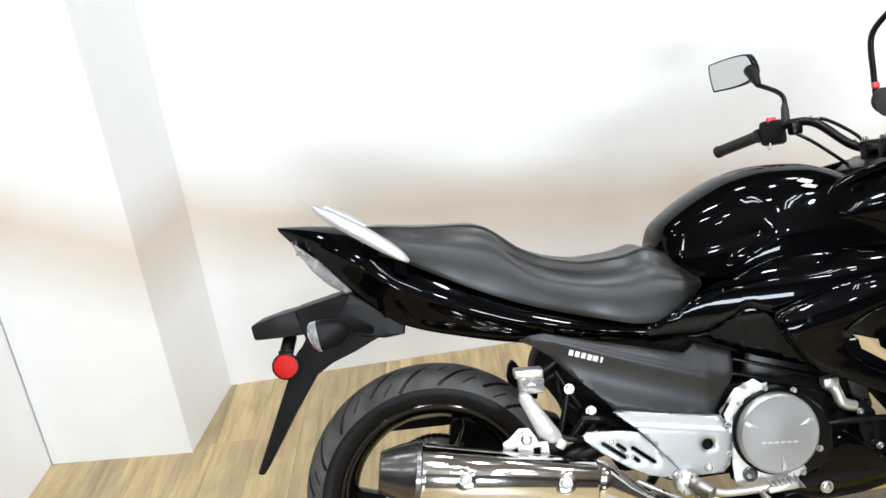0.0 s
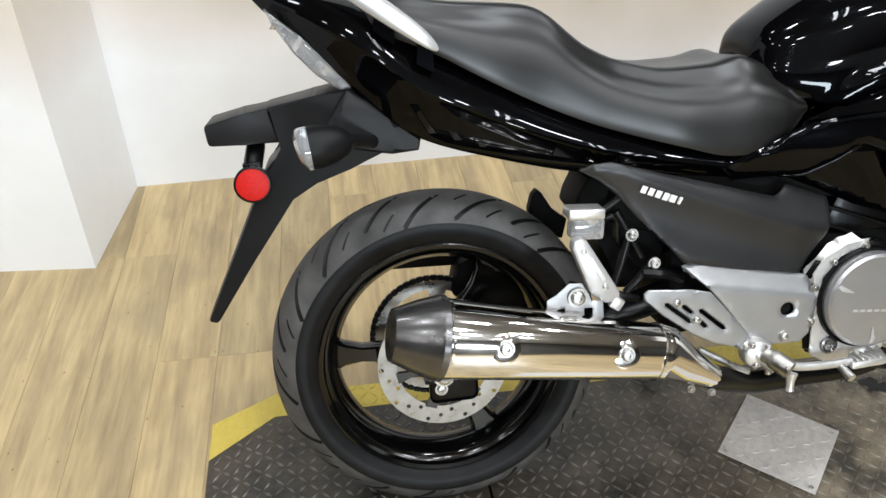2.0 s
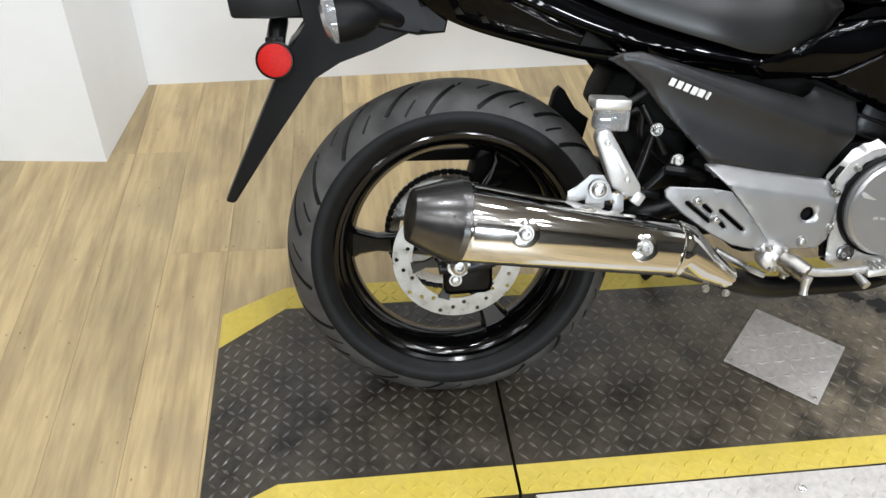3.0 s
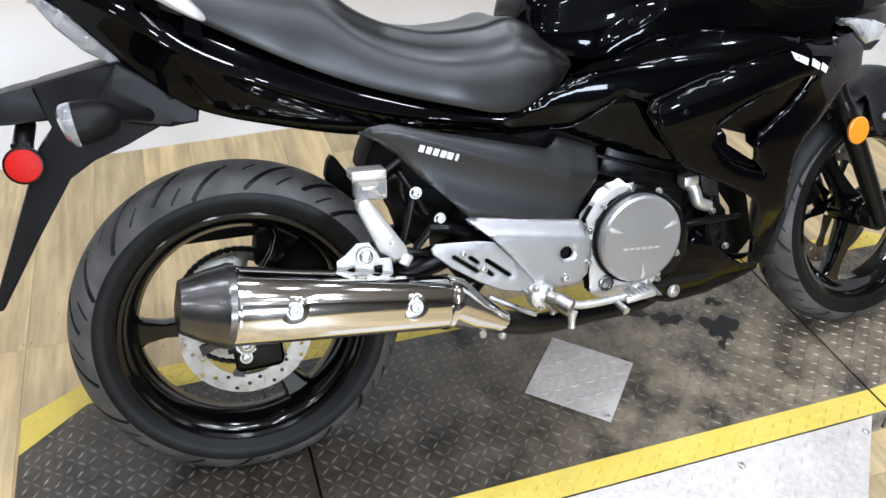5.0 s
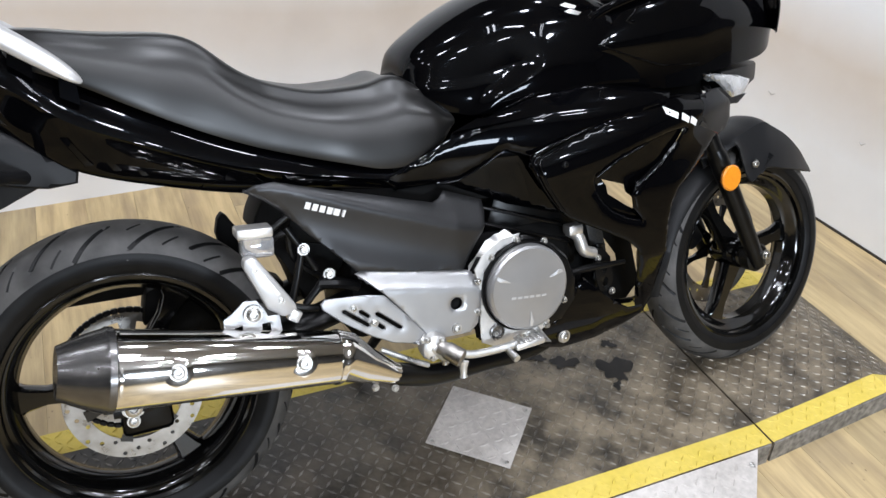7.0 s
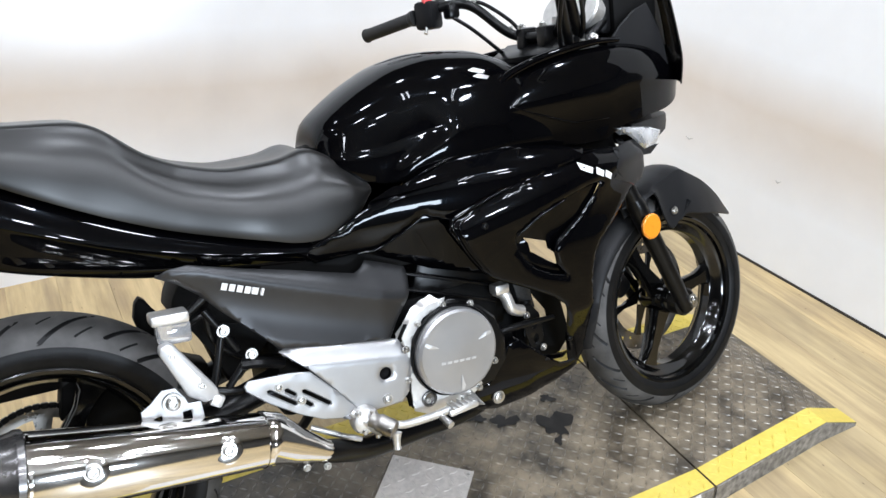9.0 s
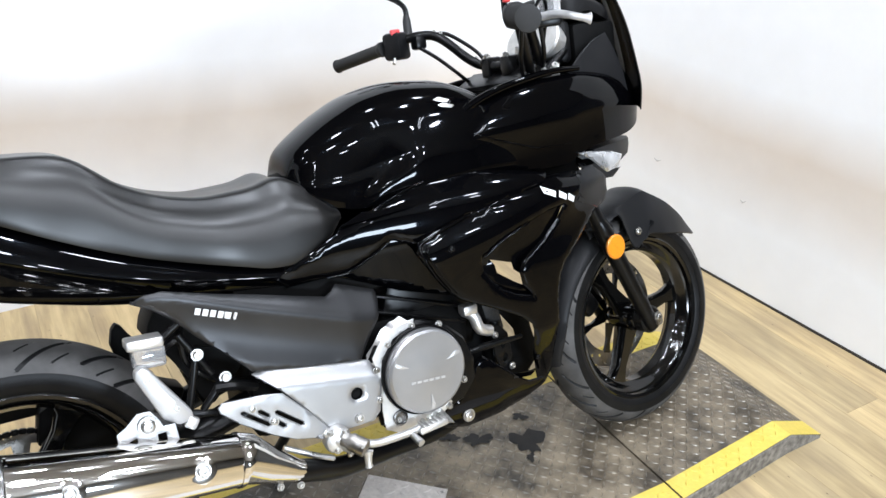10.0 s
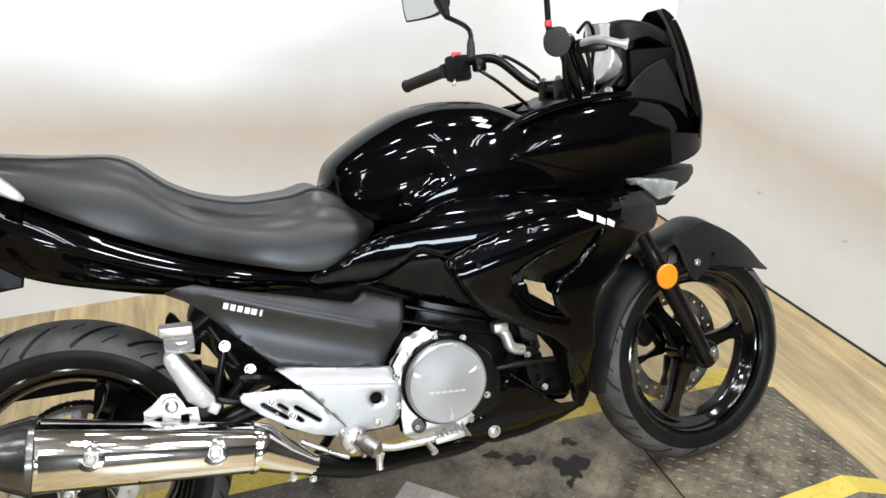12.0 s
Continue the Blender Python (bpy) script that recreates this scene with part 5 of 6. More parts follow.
for x, z in ((0.968, 0.405), (1.004, 0.322)):
    part("bolt", bolt((x, -0.140, z), 0.006, 0.006), STEEL, stay)

# upper cowl
U_TOP = [(0.925, 0.885), (0.96, 0.905), (1.007, 0.922), (1.104, 0.940), (1.19, 0.948), (1.28, 0.947), (1.36, 0.937), (1.43, 0.920), (1.49, 0.895), (1.525, 0.868), (1.54, 0.842)]
U_BOT = [(0.925, 0.775), (1.05, 0.752), (1.2, 0.745), (1.26, 0.765), (1.36, 0.777), (1.42, 0.780), (1.47, 0.788), (1.51, 0.803), (1.53, 0.820), (1.54, 0.836)]
U_W = [(0.925, 0.162), (1.0, 0.172), (1.1, 0.178), (1.2, 0.174), (1.3, 0.156), (1.38, 0.133), (1.44, 0.108), (1.49, 0.078), (1.525, 0.045), (1.54, 0.015)]


def cowl2(x):
    zt, zb, w = interp(U_TOP, x), interp(U_BOT, x), interp(U_W, x)
    h = zt - zb
    half = [(0, zt - 0.012), (0.45 * w, zt - 0.008), (0.72 * w, zt), (0.80 * w, zt - 0.004), (0.88 * w, zt - 0.1 * h), (0.95 * w, zt - 0.25 * h), (0.985 * w, zt - 0.36 * h), (w, zt - 0.44 * h), (0.965 * w, zt - 0.52 * h), (0.92 * w, zt - 0.68 * h), (0.89 * w, zt - 0.85 * h), (0.87 * w, zb + 0.02 * h), (0.8 * w, zb)]
    return [Vector((x, -y, z)) for y, z in half] + [Vector((x, y, z)) for y, z in reversed(half[1:])]


cowl = part_b("upper_cowl", loft([cowl2(x) for x in steps(0.925, 1.54, 48)]), BLACK, "gloss black nose cowl", sharp=48)
for sg in (-1, 1):
    path = curve([(0.925, sg * 0.158, 0.80), (0.924, sg * 0.158, 0.85), (0.932, sg * 0.154, 0.887), (0.97, sg * 0.148, 0.912), (1.04, sg * 0.146, 0.934), (1.12, sg * 0.145, 0.948), (1.2, sg * 0.141, 0.956), (1.275, sg * 0.130, 0.954)], 5)
    n = len(path)
    part("edge_trim", tube(path, [0.006 + 0.004 * math.sin(math.pi * k / (n - 1)) for k in range(n)], 12, flat=0.9), BLACK, cowl, "gloss black rolled edge")
    part("position_light", panel([(1.236, 0.768), (1.27, 0.766), (1.35, 0.754), (1.402, 0.738), (1.378, 0.708), (1.333, 0.706), (1.281, 0.743)], lambda x, z: -0.160 + 0.38 * max(0, x - 1.25) ** 1.0 * 0.75, 0.02, 0.012, 0.008, mirror=sg > 0), LENS, cowl, "clear swept position light")
    part("light_surround", panel([(1.24, 0.735), (1.29, 0.735), (1.345, 0.708), (1.395, 0.708), (1.36, 0.69), (1.30, 0.695)], lambda x, z: -0.155 + 0.28 * max(0, x - 1.25), 0.015, 0.012, 0.006, mirror=sg > 0), GREYPL, cowl)
part("nose_beak", loft([[Vector((x, y * w, z)) for y, z in ((-1, zb), (-1, zt), (-0.5, zt + 0.006), (0.5, zt + 0.006), (1, zt), (1, zb))] for x, w, zt, zb in ((1.30, 0.13, 0.765, 0.72), (1.40, 0.095, 0.766, 0.715), (1.47, 0.055, 0.765, 0.728), (1.515, 0.012, 0.757, 0.742))]), GREYPL, cowl, "grey nose beak")


def cowl_y(x, z):
    """Half width of the nose cowl's side at a height."""
    half = [(-p.y, p.z) for p in cowl2(x)[2:12]]
    for (y0, z0), (y1, z1) in zip(half, half[1:]):
        if z1 <= z <= z0:
            return y0 + (y1 - y0) * (z0 - z) / max(z0 - z1, 1e-6)
    return half[0][0] if z > half[0][1] else half[-1][0]


def bead(pts, y_of, r, parent, material=BLACK, name="panel_edge", per=6):
    """A rolled panel edge that follows a body surface."""
    pp = curve([(x, 0, z) for x, z in pts], per)
    n = len(pp)
    return part(name, tube([Vector((p.x, y_of(p.x, p.z), p.z)) for p in pp], [r * (0.35 + 0.65 * math.sin(math.pi * k / (n - 1))) for k in range(n)], 10), material, parent)


bead([(0.945, 0.862), (1.0, 0.838), (1.06, 0.817), (1.112, 0.800), (1.14, 0.797), (1.215, 0.794)], lambda x, z: -cowl_y(x, z), 0.0028, cowl)
bead([(0.745, 0.757), (0.80, 0.772), (0.849, 0.780), (0.91, 0.781)], lambda x, z: knee_y(x, z) - 0.001, 0.003, bike)
bead([(0.60, 0.630), (0.64, 0.630), (0.683, 0.650), (0.728, 0.677)], lambda x, z: knee_y(x, z) - 0.001, 0.003, bike)
bead(CHEVRON, lambda x, z: fair_y(x, z) - 0.002, 0.0035, bike)
bead([(x + 0.014, z - 0.006) for x, z in CHEVRON[2:]], lambda x, z: fair_y(x, z) - 0.002, 0.003, bike)
bead([(0.917, 0.604), (0.945, 0.623), (0.976, 0.639), (1.034, 0.658)], lambda x, z: fair_y(x, z) - 0.001, 0.0035, bike)
bead([(0.985, 0.728), (1.03, 0.734), (1.09, 0.738), (1.15, 0.738)], lambda x, z: fair_y(x, z) - 0.001, 0.003, bike)

# windscreen: a bowed smoked shell
SCR = [(1.442, 1.145), (1.468, 1.102), (1.494, 1.035), (1.514, 0.955), (1.524, 0.90), (1.518, 0.845)]
SCR_W = [(0.0, 0.030), (0.2, 0.088), (0.5, 0.122), (0.8, 0.138), (1.0, 0.142)]
prof = curve([(x, 0, z) for x, z in SCR], 6)
outer, inner = [], []
for i, p in enumerate(prof):
    w = interp(SCR_W, i / (len(prof) - 1))
    row = []
    for k in range(17):
        y = w * (-1 + 2 * k / 16)
        row.append(Vector((p.x - 3.6 * y * y, y, p.z - 0.3 * y * y)))
    outer.append(row)
    inner.append([q + Vector((-0.005, 0, -0.002)) for q in row])
bm = bmesh.new()
loft([o + list(reversed(n)) for o, n in zip(outer, inner)], True, into=bm)
screen = part_b("windscreen", bm, SMOKE, "dark smoked windscreen", sharp=60)
for sg in (-1, 1):
    part_b("cockpit_panel", panel([(1.25, 0.940), (1.300, 0.985), (1.345, 1.012), (1.392, 1.026), (1.412, 0.99), (1.437, 0.930), (1.452, 0.865), (1.40, 0.890), (1.344, 0.920)], lambda x, z: -0.118 + 0.12 * max(0, x - 1.30) + 0.10 * max(0, z - 0.95), 0.006, 0.016, 0.006, mirror=sg > 0), GREYPL, "matt grey panel inside the screen")
dash = part_b("instrument_pod", loft([[Vector((x, y, z)) for x, z in ((1.345 + (px - 1.345) * k, 1.08 + (pz - 1.08) * k) for px, pz in smooth2([(1.281, 1.065), (1.282, 1.108), (1.298, 1.123), (1.335, 1.121), (1.39, 1.105), (1.43, 1.078), (1.425, 1.05), (1.37, 1.078), (1.32, 1.075)], 3))] for y, k in ((-0.09, 0.55), (-0.083, 0.8), (-0.068, 0.95), (-0.045, 1.0), (0.06, 1.0), (0.085, 0.95), (0.1, 0.8), (0.108, 0.55))]), PLASTIC, "black instrument pod with a hood")
back = Vector((-0.9, -0.12, 0.43)).normalized()
for y in (-0.045, 0.05):
    c = Vector((1.262, y, 1.022))
    part("gauge_bezel", tube([c + back * q for q in (-0.02, 0.0, 0.010, 0.014, 0.012, 0.008)], [0.040, 0.044, 0.045, 0.042, 0.038, 0.0375], 32), CASTALU, dash, "round gauge with a bright bezel")
    # flat grey paints the wall's reflection onto the gauge glass
    part("gauge_face", tube([c + back * q for q in (0.002, 0.0095)], [0.037, 0.037], 32), GAUGEGREY, dash)
# added dark box that fills the cockpit gap with a shaded colour
part("dash_filler", box((0.13, 0.17, 0.13), (1.372, 0, 0.99), 0.015), DARK, dash)
part("gauge_body", box((0.035, 0.17, 0.10), (1.29, 0.005, 1.015), 0.015), PLASTIC, dash)
for a, b in (((1.085, -0.185, 1.062), (1.165, -0.105, 0.945)), ((1.125, -0.165, 1.062), (1.205, -0.095, 0.945)), ((1.215, -0.07, 0.94), (1.285, -0.075, 1.0))):
    part("strut", tube([Vector(a), Vector(a).lerp(Vector(b), 0.5), Vector(b)], [0.010, 0.012, 0.010], 12), SATIN, dash)
for p in ((1.185, -0.12, 0.957), (1.225, -0.11, 0.95), (1.20, -0.09, 0.985), (1.245, -0.085, 0.965)):
    part("bolt", bolt(p, 0.008, 0.008, (-0.5, -0.7, 0.5)), STEEL, dash)
part("bracket", box((0.09, 0.03, 0.03), (1.30, 0.01, 0.965), 0.006), SATIN, dash)

# name mark on the tank: two slanted silver blocks
for dx, dz in ((0.012, 0.003), (0.017, -0.009)):
    q = [(0.872 + dx, 0.932 + dz), (0.886 + dx, 0.936 + dz), (0.908 + dx, 0.928 + dz), (0.900 + dx, 0.923 + dz), (0.880 + dx, 0.928 + dz)]
    bm = bmesh.new()

    def tank_y(z, x):
        lo, hi = 0.0, 0.2
        zt, zb, w = interp(T_TOP, x), interp(T_BOT, x), interp(T_W, x)
        best = 0.0
        for k in range(200):
            a = math.pi / 2 * k / 199
            zz = zb + (zt - zb) * (1 - (1 - math.cos(a) ** 0.62) * 0.62)
            if zz >= z:
                best = w * math.sin(a) ** 0.8
        return -best
    part("name_mark", panel(q, lambda x, z: tank_y(z, x) - 0.002, 0.002, 0.01, 0.0004), CASTALU, tank)

# ---- front end ----
AX = HUB_F.copy()
up_ax = STEER_AXIS


def front(name, bm, material, label="", parent=None, sharp=38):
    return part(name, steered(bm), material, parent or bike, label, sharp)


for sg in (-1, 1):
    low = AX + Vector((-0.01, sg * 0.086, 0.0))
    leg = front("fork_leg", tube([low + up_ax * q for q in (-0.025, -0.02, 0.0, 0.03, 0.06, 0.30, 0.31, 0.33)], [0.010, 0.017, 0.021, 0.019, 0.021, 0.023, 0.023, 0.0185], 20), SATIN, "satin black fork leg")
    front("stanchion", tube([low + up_ax * q for q in (0.32, 0.74)], [0.0185, 0.0185], 16), SATIN, "", leg)
    front("axle_clamp", bolt(low + Vector((0.008, sg * 0.022, 0.012)), 0.010, 0.008, (0, sg, 0)), STEEL, "", leg)
    c = AX + up_ax * 0.253 + Vector((-0.019, sg * 0.112, 0))
    front("amber_reflector", lathe([(0.004, 0.0001), (0.004, 0.029), (-0.002, 0.0305), (-0.005, 0.027), (-0.006, 0.0001)] if sg < 0 else [(-0.004, 0.0001), (-0.004, 0.029), (0.002, 0.0305), (0.005, 0.027), (0.006, 0.0001)], 36, c), ORANGE, "round amber reflector", leg)
for q in (0.55, 0.735):
    front("triple_clamp", box((0.075, 0.25, 0.03), AX + up_ax * q + Vector((-0.01, 0, 0)), 0.01, turn=Matrix.Rotation(radians(-26), 3, "Y")), SATIN, "black triple clamp")

# front mudguard: crown strip, crisp crease and one side panel each side, pointed in front
CROWN = [(1.315, 0.556), (1.36, 0.574), (1.409, 0.588), (1.46, 0.603), (1.511, 0.617), (1.553, 0.599), (1.590, 0.581), (1.620, 0.562), (1.668, 0.524), (1.718, 0.478), (1.762, 0.452)]
HEM = [(1.315, 0.535), (1.36, 0.555), (1.409, 0.578), (1.430, 0.530), (1.445, 0.496), (1.464, 0.480), (1.487, 0.494), (1.515, 0.507), (1.575, 0.495), (1.62, 0.486), (1.675, 0.473), (1.72, 0.460), (1.762, 0.449)]
CREASE_W = [(1.315, 0.050), (1.409, 0.058), (1.52, 0.060), (1.59, 0.054), (1.668, 0.044), (1.718, 0.030), (1.762, 0.006)]
HEM_W = [(1.315, 0.060), (1.409, 0.074), (1.56, 0.076), (1.62, 0.070), (1.69, 0.048), (1.73, 0.030), (1.762, 0.008)]
rows = []
for i in range(49):
    x = 1.315 + 0.447 * i / 48
    zc, zb, wc, wb = (interp(q, x) for q in (CROWN, HEM, CREASE_W, HEM_W))
    half = [(0.0, zc + 0.20 * wc), (0.35 * wc, zc + 0.185 * wc), (0.7 * wc, zc + 0.12 * wc), (wc, zc)]
    half += [(wc + (wb - wc) * t ** 0.8, zc + (zb - zc) * t) for t in (0.2, 0.4, 0.6, 0.8, 1.0)]
    rows.append([Vector((x, -y, z)) for y, z in reversed(half)] + [Vector((x, y, z)) for y, z in half[1:]])
inn = [[p + Vector((0, -0.003 if p.y > 0.001 else 0.003 if p.y < -0.001 else 0, -0.003)) for p in row] for row in rows]
guard_f = front("front_mudguard", loft([o + list(reversed(n)) for o, n in zip(rows, inn)]), GREYPL, "matt dark grey front mudguard", sharp=30)
for sg in (-1, 1):
    front("bolt", bolt((1.471, sg * 0.0755, 0.522), 0.008, 0.006, (0, sg, 0)), STEEL, "", guard_f)
    front("rib", panel([(1.494, 0.494), (1.524, 0.540), (1.512, 0.508)], lambda x, z: -0.0775, 0.005, 0.006, 0.001, mirror=sg > 0), GREYPL, "", guard_f)
rows = []
for i in range(25):
    a = radians(112 + 78 * i / 24)
    r = RF + 0.014
    hw = interp([(0, 0.056), (0.3, 0.060), (0.75, 0.054), (1, 0.028)], i / 24)
    skirt = interp([(0, 0.050), (0.35, 0.034), (0.8, 0.022), (1, 0.012)], i / 24)
    rows.append([AX + Vector(((r - skirt * abs(t) ** 3.2) * math.cos(a), hw * t, (r - skirt * abs(t) ** 3.2) * math.sin(a))) for t in [-1 + 2 * k / 14 for k in range(15)]])
inn = [[p + (AX - p).normalized() * 0.004 for p in row] for row in rows]
front("rear_section", loft([o + list(reversed(n)) for o, n in zip(rows, inn)]), GREYPL, "matt grey rear section of the mudguard", guard_f, 50)
front("brake_caliper", box((0.10, 0.05, 0.055), AX + Vector((-0.09, 0.075, 0.06)), 0.014, turn=Matrix.Rotation(radians(55), 3, "Y")), SATIN, "black front brake caliper")
front("front_axle", lathe([(-0.112, 0.0005), (-0.112, 0.010), (-0.1, 0.011), (0.1, 0.011), (0.112, 0.010), (0.112, 0.0005)], 20, AX), STEEL, "steel front axle")
front("speed_sensor", lathe([(-0.085, 0.0005), (-0.085, 0.03), (-0.08, 0.036), (-0.052, 0.036), (-0.05, 0.03)], 28, AX), SATIN, "black hub cover")

# ---- handlebar and controls ----
bar = part_b("handlebar", tube(curve([(0.985, 0.185, 1.062), (1.03, 0.15, 1.072), (1.07, 0.12, 1.062), (1.12, 0.08, 1.005), (1.145, 0.055, 0.985), (1.155, 0.0, 0.98), (1.17, -0.055, 0.985), (1.165, -0.085, 1.02), (1.13, -0.14, 1.078), (1.10, -0.18, 1.082), (1.07, -0.225, 1.078)], 6), 0.011, 14), SATIN, "black tubular handlebar")


def grip(a, b, r):
    a, b = Vector(a), Vector(b)
    ts, rs = [0, 0.01, 0.03], [r * 0.8, r * 1.12, r * 1.15]
    for k in range(22):
        ts += [0.05 + k * 0.04, 0.05 + k * 0.04 + 0.022]
        rs += [r * 1.03, r * 0.97]
    ts += [0.95, 1.0]
    rs += [r * 1.2, r * 1.2]
    return tube([a.lerp(b, t) for t in ts], rs, 18)


part("grip", grip((0.897, 0.345, 1.027), (0.958, 0.195, 1.053), 0.0150), GRIPRUB, bar, "black rubber grip")
part("grip", grip((0.990, -0.350, 1.064), (1.058, -0.215, 1.078), 0.0225), GRIPRUB, bar, "black rubber grip")
lsw = part("switch_pod", box((0.052, 0.05, 0.064), (0.985, 0.178, 1.055), 0.01, turn=Matrix.Rotation(radians(30), 3, "Z")), PLASTIC, bar)
part("red_switch", box((0.022, 0.014, 0.016), (0.978, 0.165, 1.086), 0.003), REDSW, bar, "red switch")
part("horn_button", tube([(0.972, 0.165, 1.035), (0.966, 0.16, 1.022), (0.962, 0.158, 1.015)], [0.004, 0.003, 0.005], 10), CASTALU, bar)
part("lever_perch", box((0.03, 0.035, 0.035), (1.03, 0.150, 1.058), 0.008), SATIN, bar)
rsw = part("switch_pod", box((0.045, 0.05, 0.052), (1.070, -0.195, 1.08), 0.014, turn=Matrix.Rotation(radians(-30), 3, "Z")), PLASTIC, bar)
part("red_switch", box((0.014, 0.012, 0.014), (1.05, -0.2, 1.113), 0.003), REDSW, bar, "red switch")
part("brake_lever", tube(curve([(1.125, -0.20, 1.070), (1.135, -0.24, 1.072), (1.12, -0.30, 1.066), (1.135, -0.33, 1.056), (1.148, -0.34, 1.052)], 5), [0.011, 0.011, 0.011, 0.0105, 0.0105, 0.010, 0.010, 0.0095, 0.009, 0.009, 0.0085, 0.008, 0.008, 0.008, 0.008, 0.008, 0.009, 0.010, 0.012, 0.013, 0.009], 12, flat=0.6), GRAB, bar, "bare metal brake lever")
part("master_cylinder", box((0.07, 0.035, 0.03), (1.16, -0.175, 1.065), 0.008, turn=Matrix.Rotation(radians(-25), 3, "Z")), SATIN, bar)
part("fluid_cup", lathe([(0.0, 0.0005), (0.0, 0.026), (0.03, 0.026), (0.03, 0.028), (0.038, 0.028), (0.038, 0.0005)], 28), CLEAR, bar, "clear brake fluid cup").matrix_basis = Matrix.Translation((1.185, -0.16, 1.07)) @ Matrix.Rotation(radians(90), 4, "X")
for y in (0.04, -0.04):
    part("bar_clamp", box((0.045, 0.034, 0.055), (1.158, y, 0.975), 0.008), SATIN, bar)
    part("clamp_bolt", bolt((1.145, y, 1.004), 0.007, 0.007, (-0.3, 0, 0.95)), STEEL, bar)
for pts, r in (
    ([(1.02, 0.145, 1.05), (1.06, 0.12, 1.015), (1.11, 0.10, 0.965), (1.15, 0.09, 0.925)], 0.0045),
    ([(1.05, 0.135, 1.066), (1.08, 0.12, 1.072), (1.11, 0.105, 1.055), (1.15, 0.085, 1.018), (1.165, 0.075, 0.99)], 0.0045),
    ([(1.08, -0.20, 1.05), (1.10, -0.16, 0.99), (1.14, -0.11, 0.95), (1.2, -0.08, 0.92)], 0.005),
    ([(1.15, -0.17, 1.06), (1.17, -0.15, 1.0), (1.19, -0.11, 0.96), (1.22, -0.06, 0.93)], 0.005),
    ([(1.11, -0.21, 1.09), (1.14, -0.20, 1.11), (1.17, -0.17, 1.08), (1.18, -0.13, 1.0), (1.2, -0.1, 0.95)], 0.004),
):
    part_b("control_cable", tube(curve(pts, 6), r, 8), SATIN, "black control cable")
part_b("ignition_lock", lathe([(0, 0.0005), (0, 0.016), (0.03, 0.018)], 20, (0, 0, 0)), CASTALU, "bright ignition lock").matrix_basis = Matrix.Translation((1.20, -0.02, 0.985)) @ Matrix.Rotation(radians(110), 4, "X")


def mirror(stem, y0, y1, x, z0, z1, turn):
    """A rear-view mirror on a bent stem; its glass faces back."""
    s = 1 if y1 > y0 else -1
    m = part_b("mirror_stem", tube(curve(stem, 6), 0.0065, 10), SATIN, "black rear-view mirror on a bent stem")
    cy, cz = (y0 + y1) / 2, (z0 + z1) / 2
    hy, hz = abs(y1 - y0) / 2, (z1 - z0) / 2
    shape = smooth2([(-hy, -hz * 0.55), (-hy * 0.9, hz * 0.55), (-hy * 0.55, hz), (hy * 0.8, hz), (hy, hz * 0.7), (hy * 0.92, -hz * 0.8), (hy * 0.7, -hz), (-hy * 0.4, -hz)], 4)
    secs = []
    for dx, k in ((0.0, 0.94), (-0.002, 1.0), (0.012, 1.0), (0.030, 0.8), (0.042, 0.4)):
        secs.append([Vector((dx, s * a * k, b * k)) for a, b in shape])
    place = Matrix.Translation((x, cy, cz)) @ Matrix.Rotation(radians(turn), 4, "Z")
    shell = loft(secs)
    shell.transform(place)
    part("housing", shell, PLASTIC, m, "black mirror housing")
    g = bmesh.new()
    loft([[Vector((dx, s * a * 0.92, b * 0.92)) for a, b in shape] for dx in (-0.004, -0.0005)], True, into=g)
    g.transform(place)
    part("glass", g, MIRROR, m, "mirror glass")
    j = Vector(stem[-1])
    part("neck", tube([j, j.lerp(Vector((x + 0.02, y0, z0 + 0.02)), 0.6), Vector((x + 0.022, y0 + s * 0.02, z0 + 0.035))], [0.008, 0.014, 0.018], 12), PLASTIC, m)


mirror([(1.024, 0.185, 1.07), (1.029, 0.193, 1.10), (1.038, 0.210, 1.138), (1.036, 0.232, 1.158), (1.026, 0.268, 1.176), (1.012, 0.295, 1.19)], 0.325, 0.512, 0.992, 1.205, 1.288, 20)
part_b("stem_boot", tube([(1.022, 0.183, 1.065), (1.026, 0.188, 1.085), (1.032, 0.199, 1.112), (1.035, 0.204, 1.125)], [0.013, 0.011, 0.010, 0.007], 12), GRIPRUB, "black rubber boot on the mirror stem")
mirror([(1.068, -0.165, 1.08), (1.068, -0.165, 1.14), (1.07, -0.17, 1.22), (1.085, -0.22, 1.26), (1.09, -0.27, 1.28)], -0.31, -0.52, 1.09, 1.29, 1.38, 20)

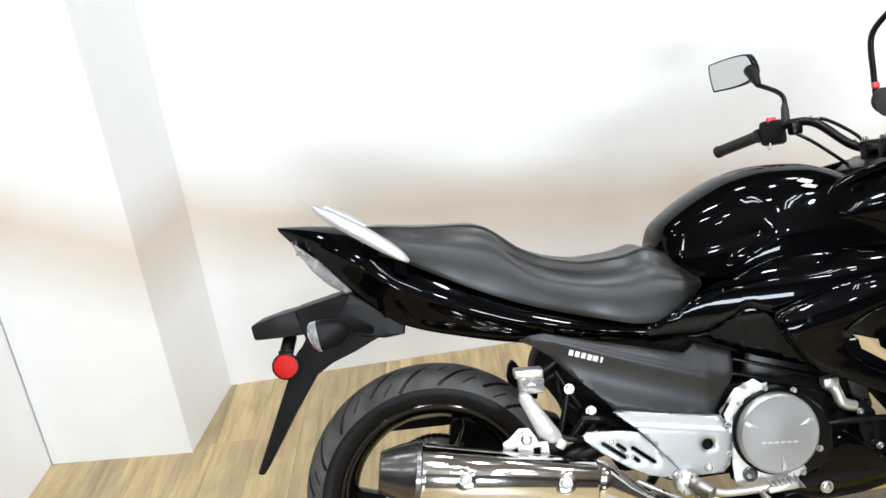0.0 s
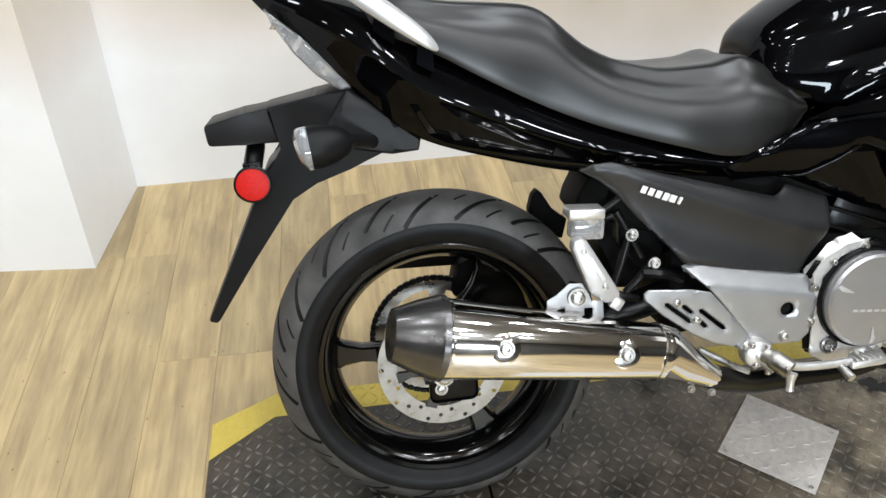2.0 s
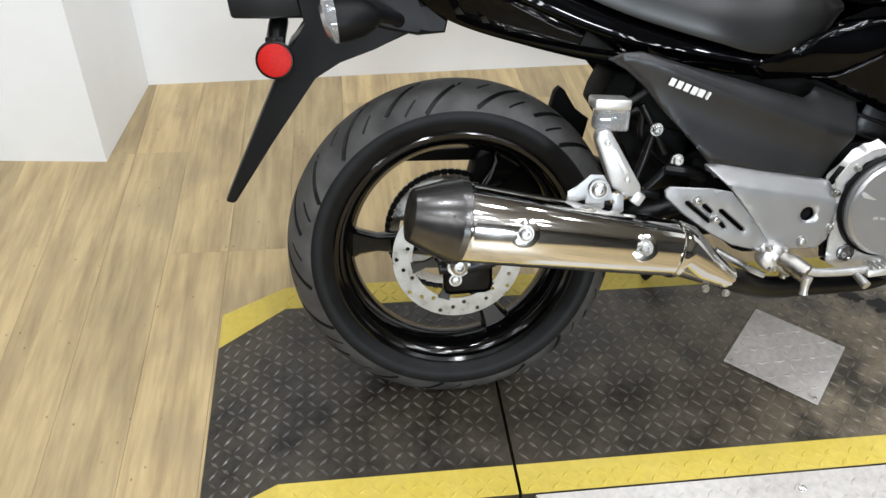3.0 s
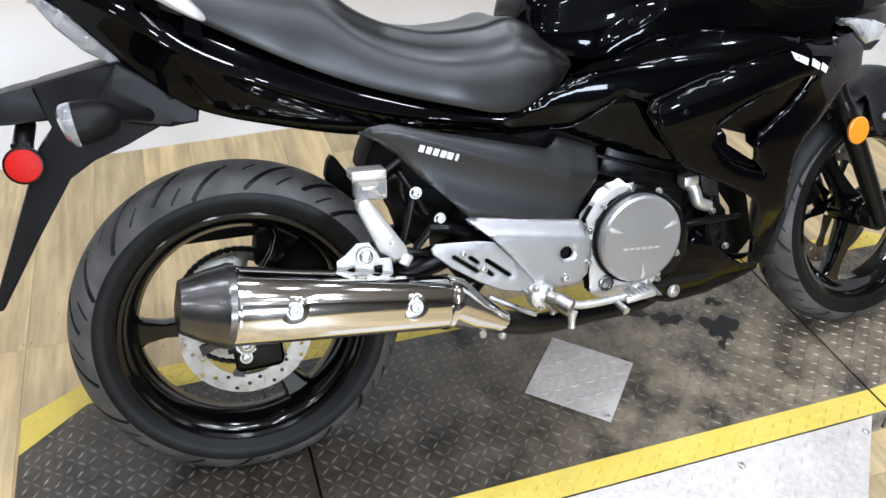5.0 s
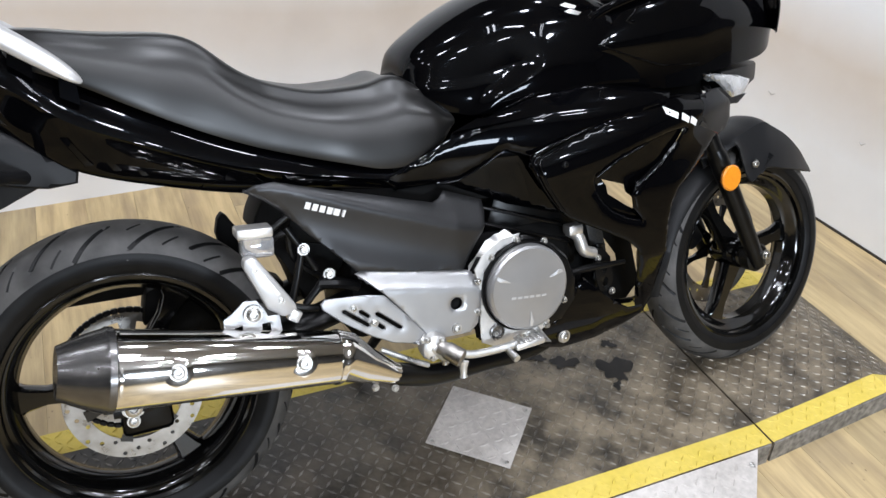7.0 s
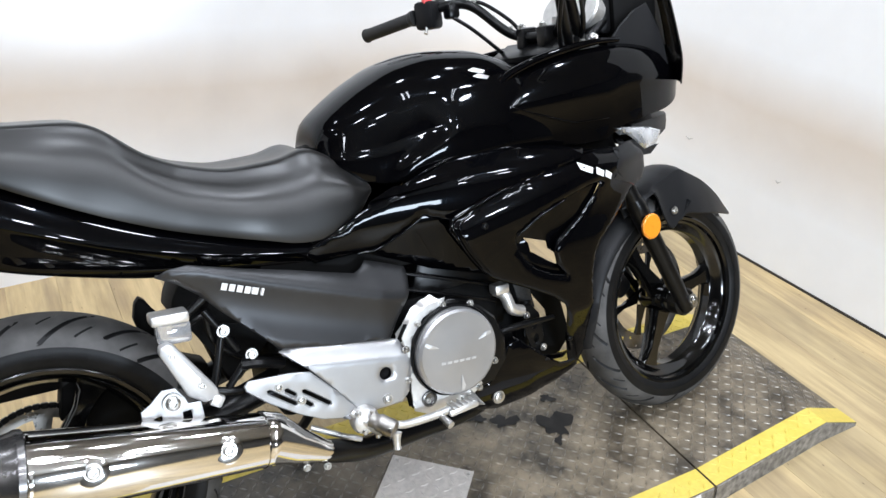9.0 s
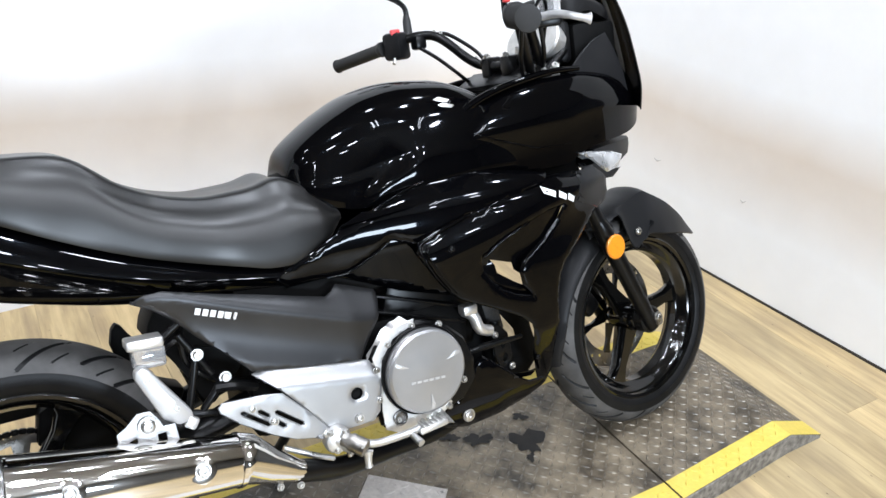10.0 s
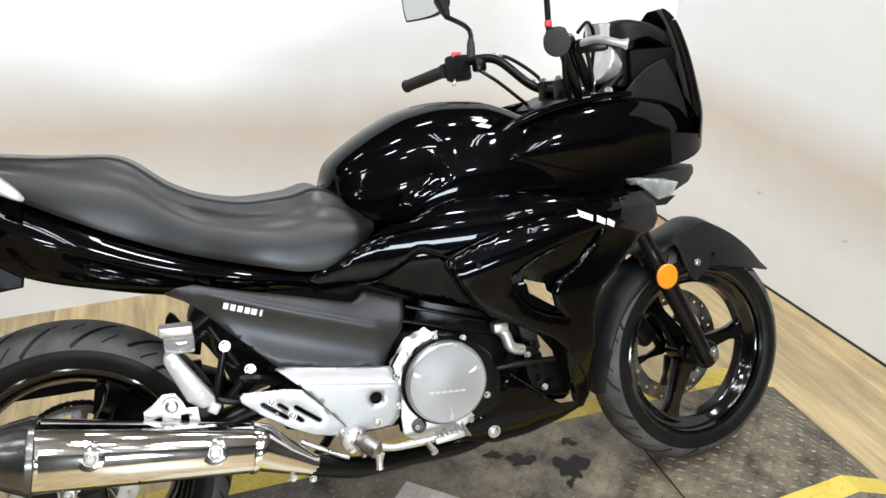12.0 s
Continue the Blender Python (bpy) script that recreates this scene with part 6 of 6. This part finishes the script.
# push rivets in the fairing and bolts on the handlebar
for x, z in ((0.845, 0.64), (1.065, 0.33), (1.205, 0.725)):
    part_b("push_rivet", bolt((x, fair_y(x, z) - 0.001, z), 0.005, 0.003), SATIN, "black push rivet")
for p in ((1.062, 0.128, 1.078), (1.075, 0.118, 1.074), (1.105, 0.092, 1.034), (1.135, 0.068, 1.006)):
    part("clip", bolt(p, 0.0035, 0.004, (-0.3, -0.7, 0.6)), STEEL, bar)

# side stand
part_b("side_stand", tube([(0.62, 0.14, 0.30), (0.55, 0.22, 0.16), (0.50, 0.255, 0.09)], [0.014, 0.012, 0.012], 12), SATIN, "black side stand")

# ---- wall marks ----
for x, y, z, r in ((2.311, 0.80, 0.29, 0.018), (2.335, 0.40, 0.28, 0.012)):
    bm = tube([(x - 0.004, y, z), (x - 0.0035, y + r, z - 0.01), (x - 0.004, y + 2 * r, z - 0.004)], [0.001, 0.003, 0.001], 6)
    tagged(part("wall_scuff", bm, SCUFF, None), "small grey scuff on the painted wall", "scuff", "wall scuffs")

# dark strip that paints the shadow line at the wall's foot
bm = bmesh.new()
loft([[Vector((x - 0.004, y, z)), Vector((x + 0.001, y, z)), Vector((x + 0.001, y, z + 0.009)), Vector((x - 0.004, y, z + 0.009))] for x, y, z in ((2.378, -0.30, FLOOR), (2.2845, BACK(2.29) - 0.006, FLOOR))], True, into=bm)
tagged(part("trim", bm, FOOT_SHADE, None, smooth=False), "dark strip standing in for the shadow along the foot of the wall", "trim", kind="structure")

# ---- floor planks ----
PW, PL = 0.152, 1.22
plank_mesh = {}


def plank_data(length):
    length = round(length, 3)
    if length not in plank_mesh:
        b = box((PW - 0.0006, length - 0.0006, 0.004), (0, 0, 0), 0.0004, segs=1)
        me = bpy.data.meshes.new("plank")
        b.to_mesh(me)
        b.free()
        me.materials.append(OAK)
        plank_mesh[length] = me
    return plank_mesh[length]


rnd = random.Random(11)
x, Y_LO, Y_HI = -1.49, -2.9, 1.6
while x < 2.55:
    y = Y_LO - rnd.choice((0.0, 0.3, 0.55, 0.8, 1.05))
    while y < Y_HI:
        lo, hi = max(y, Y_LO), min(y + PL, Y_HI)
        if hi - lo > 0.02:
            ob = new("plank", plank_data(hi - lo))
            ob.parent = floor
            ob.location = (x, (lo + hi) / 2, FLOOR - 0.002)
        y += PL
    x += PW
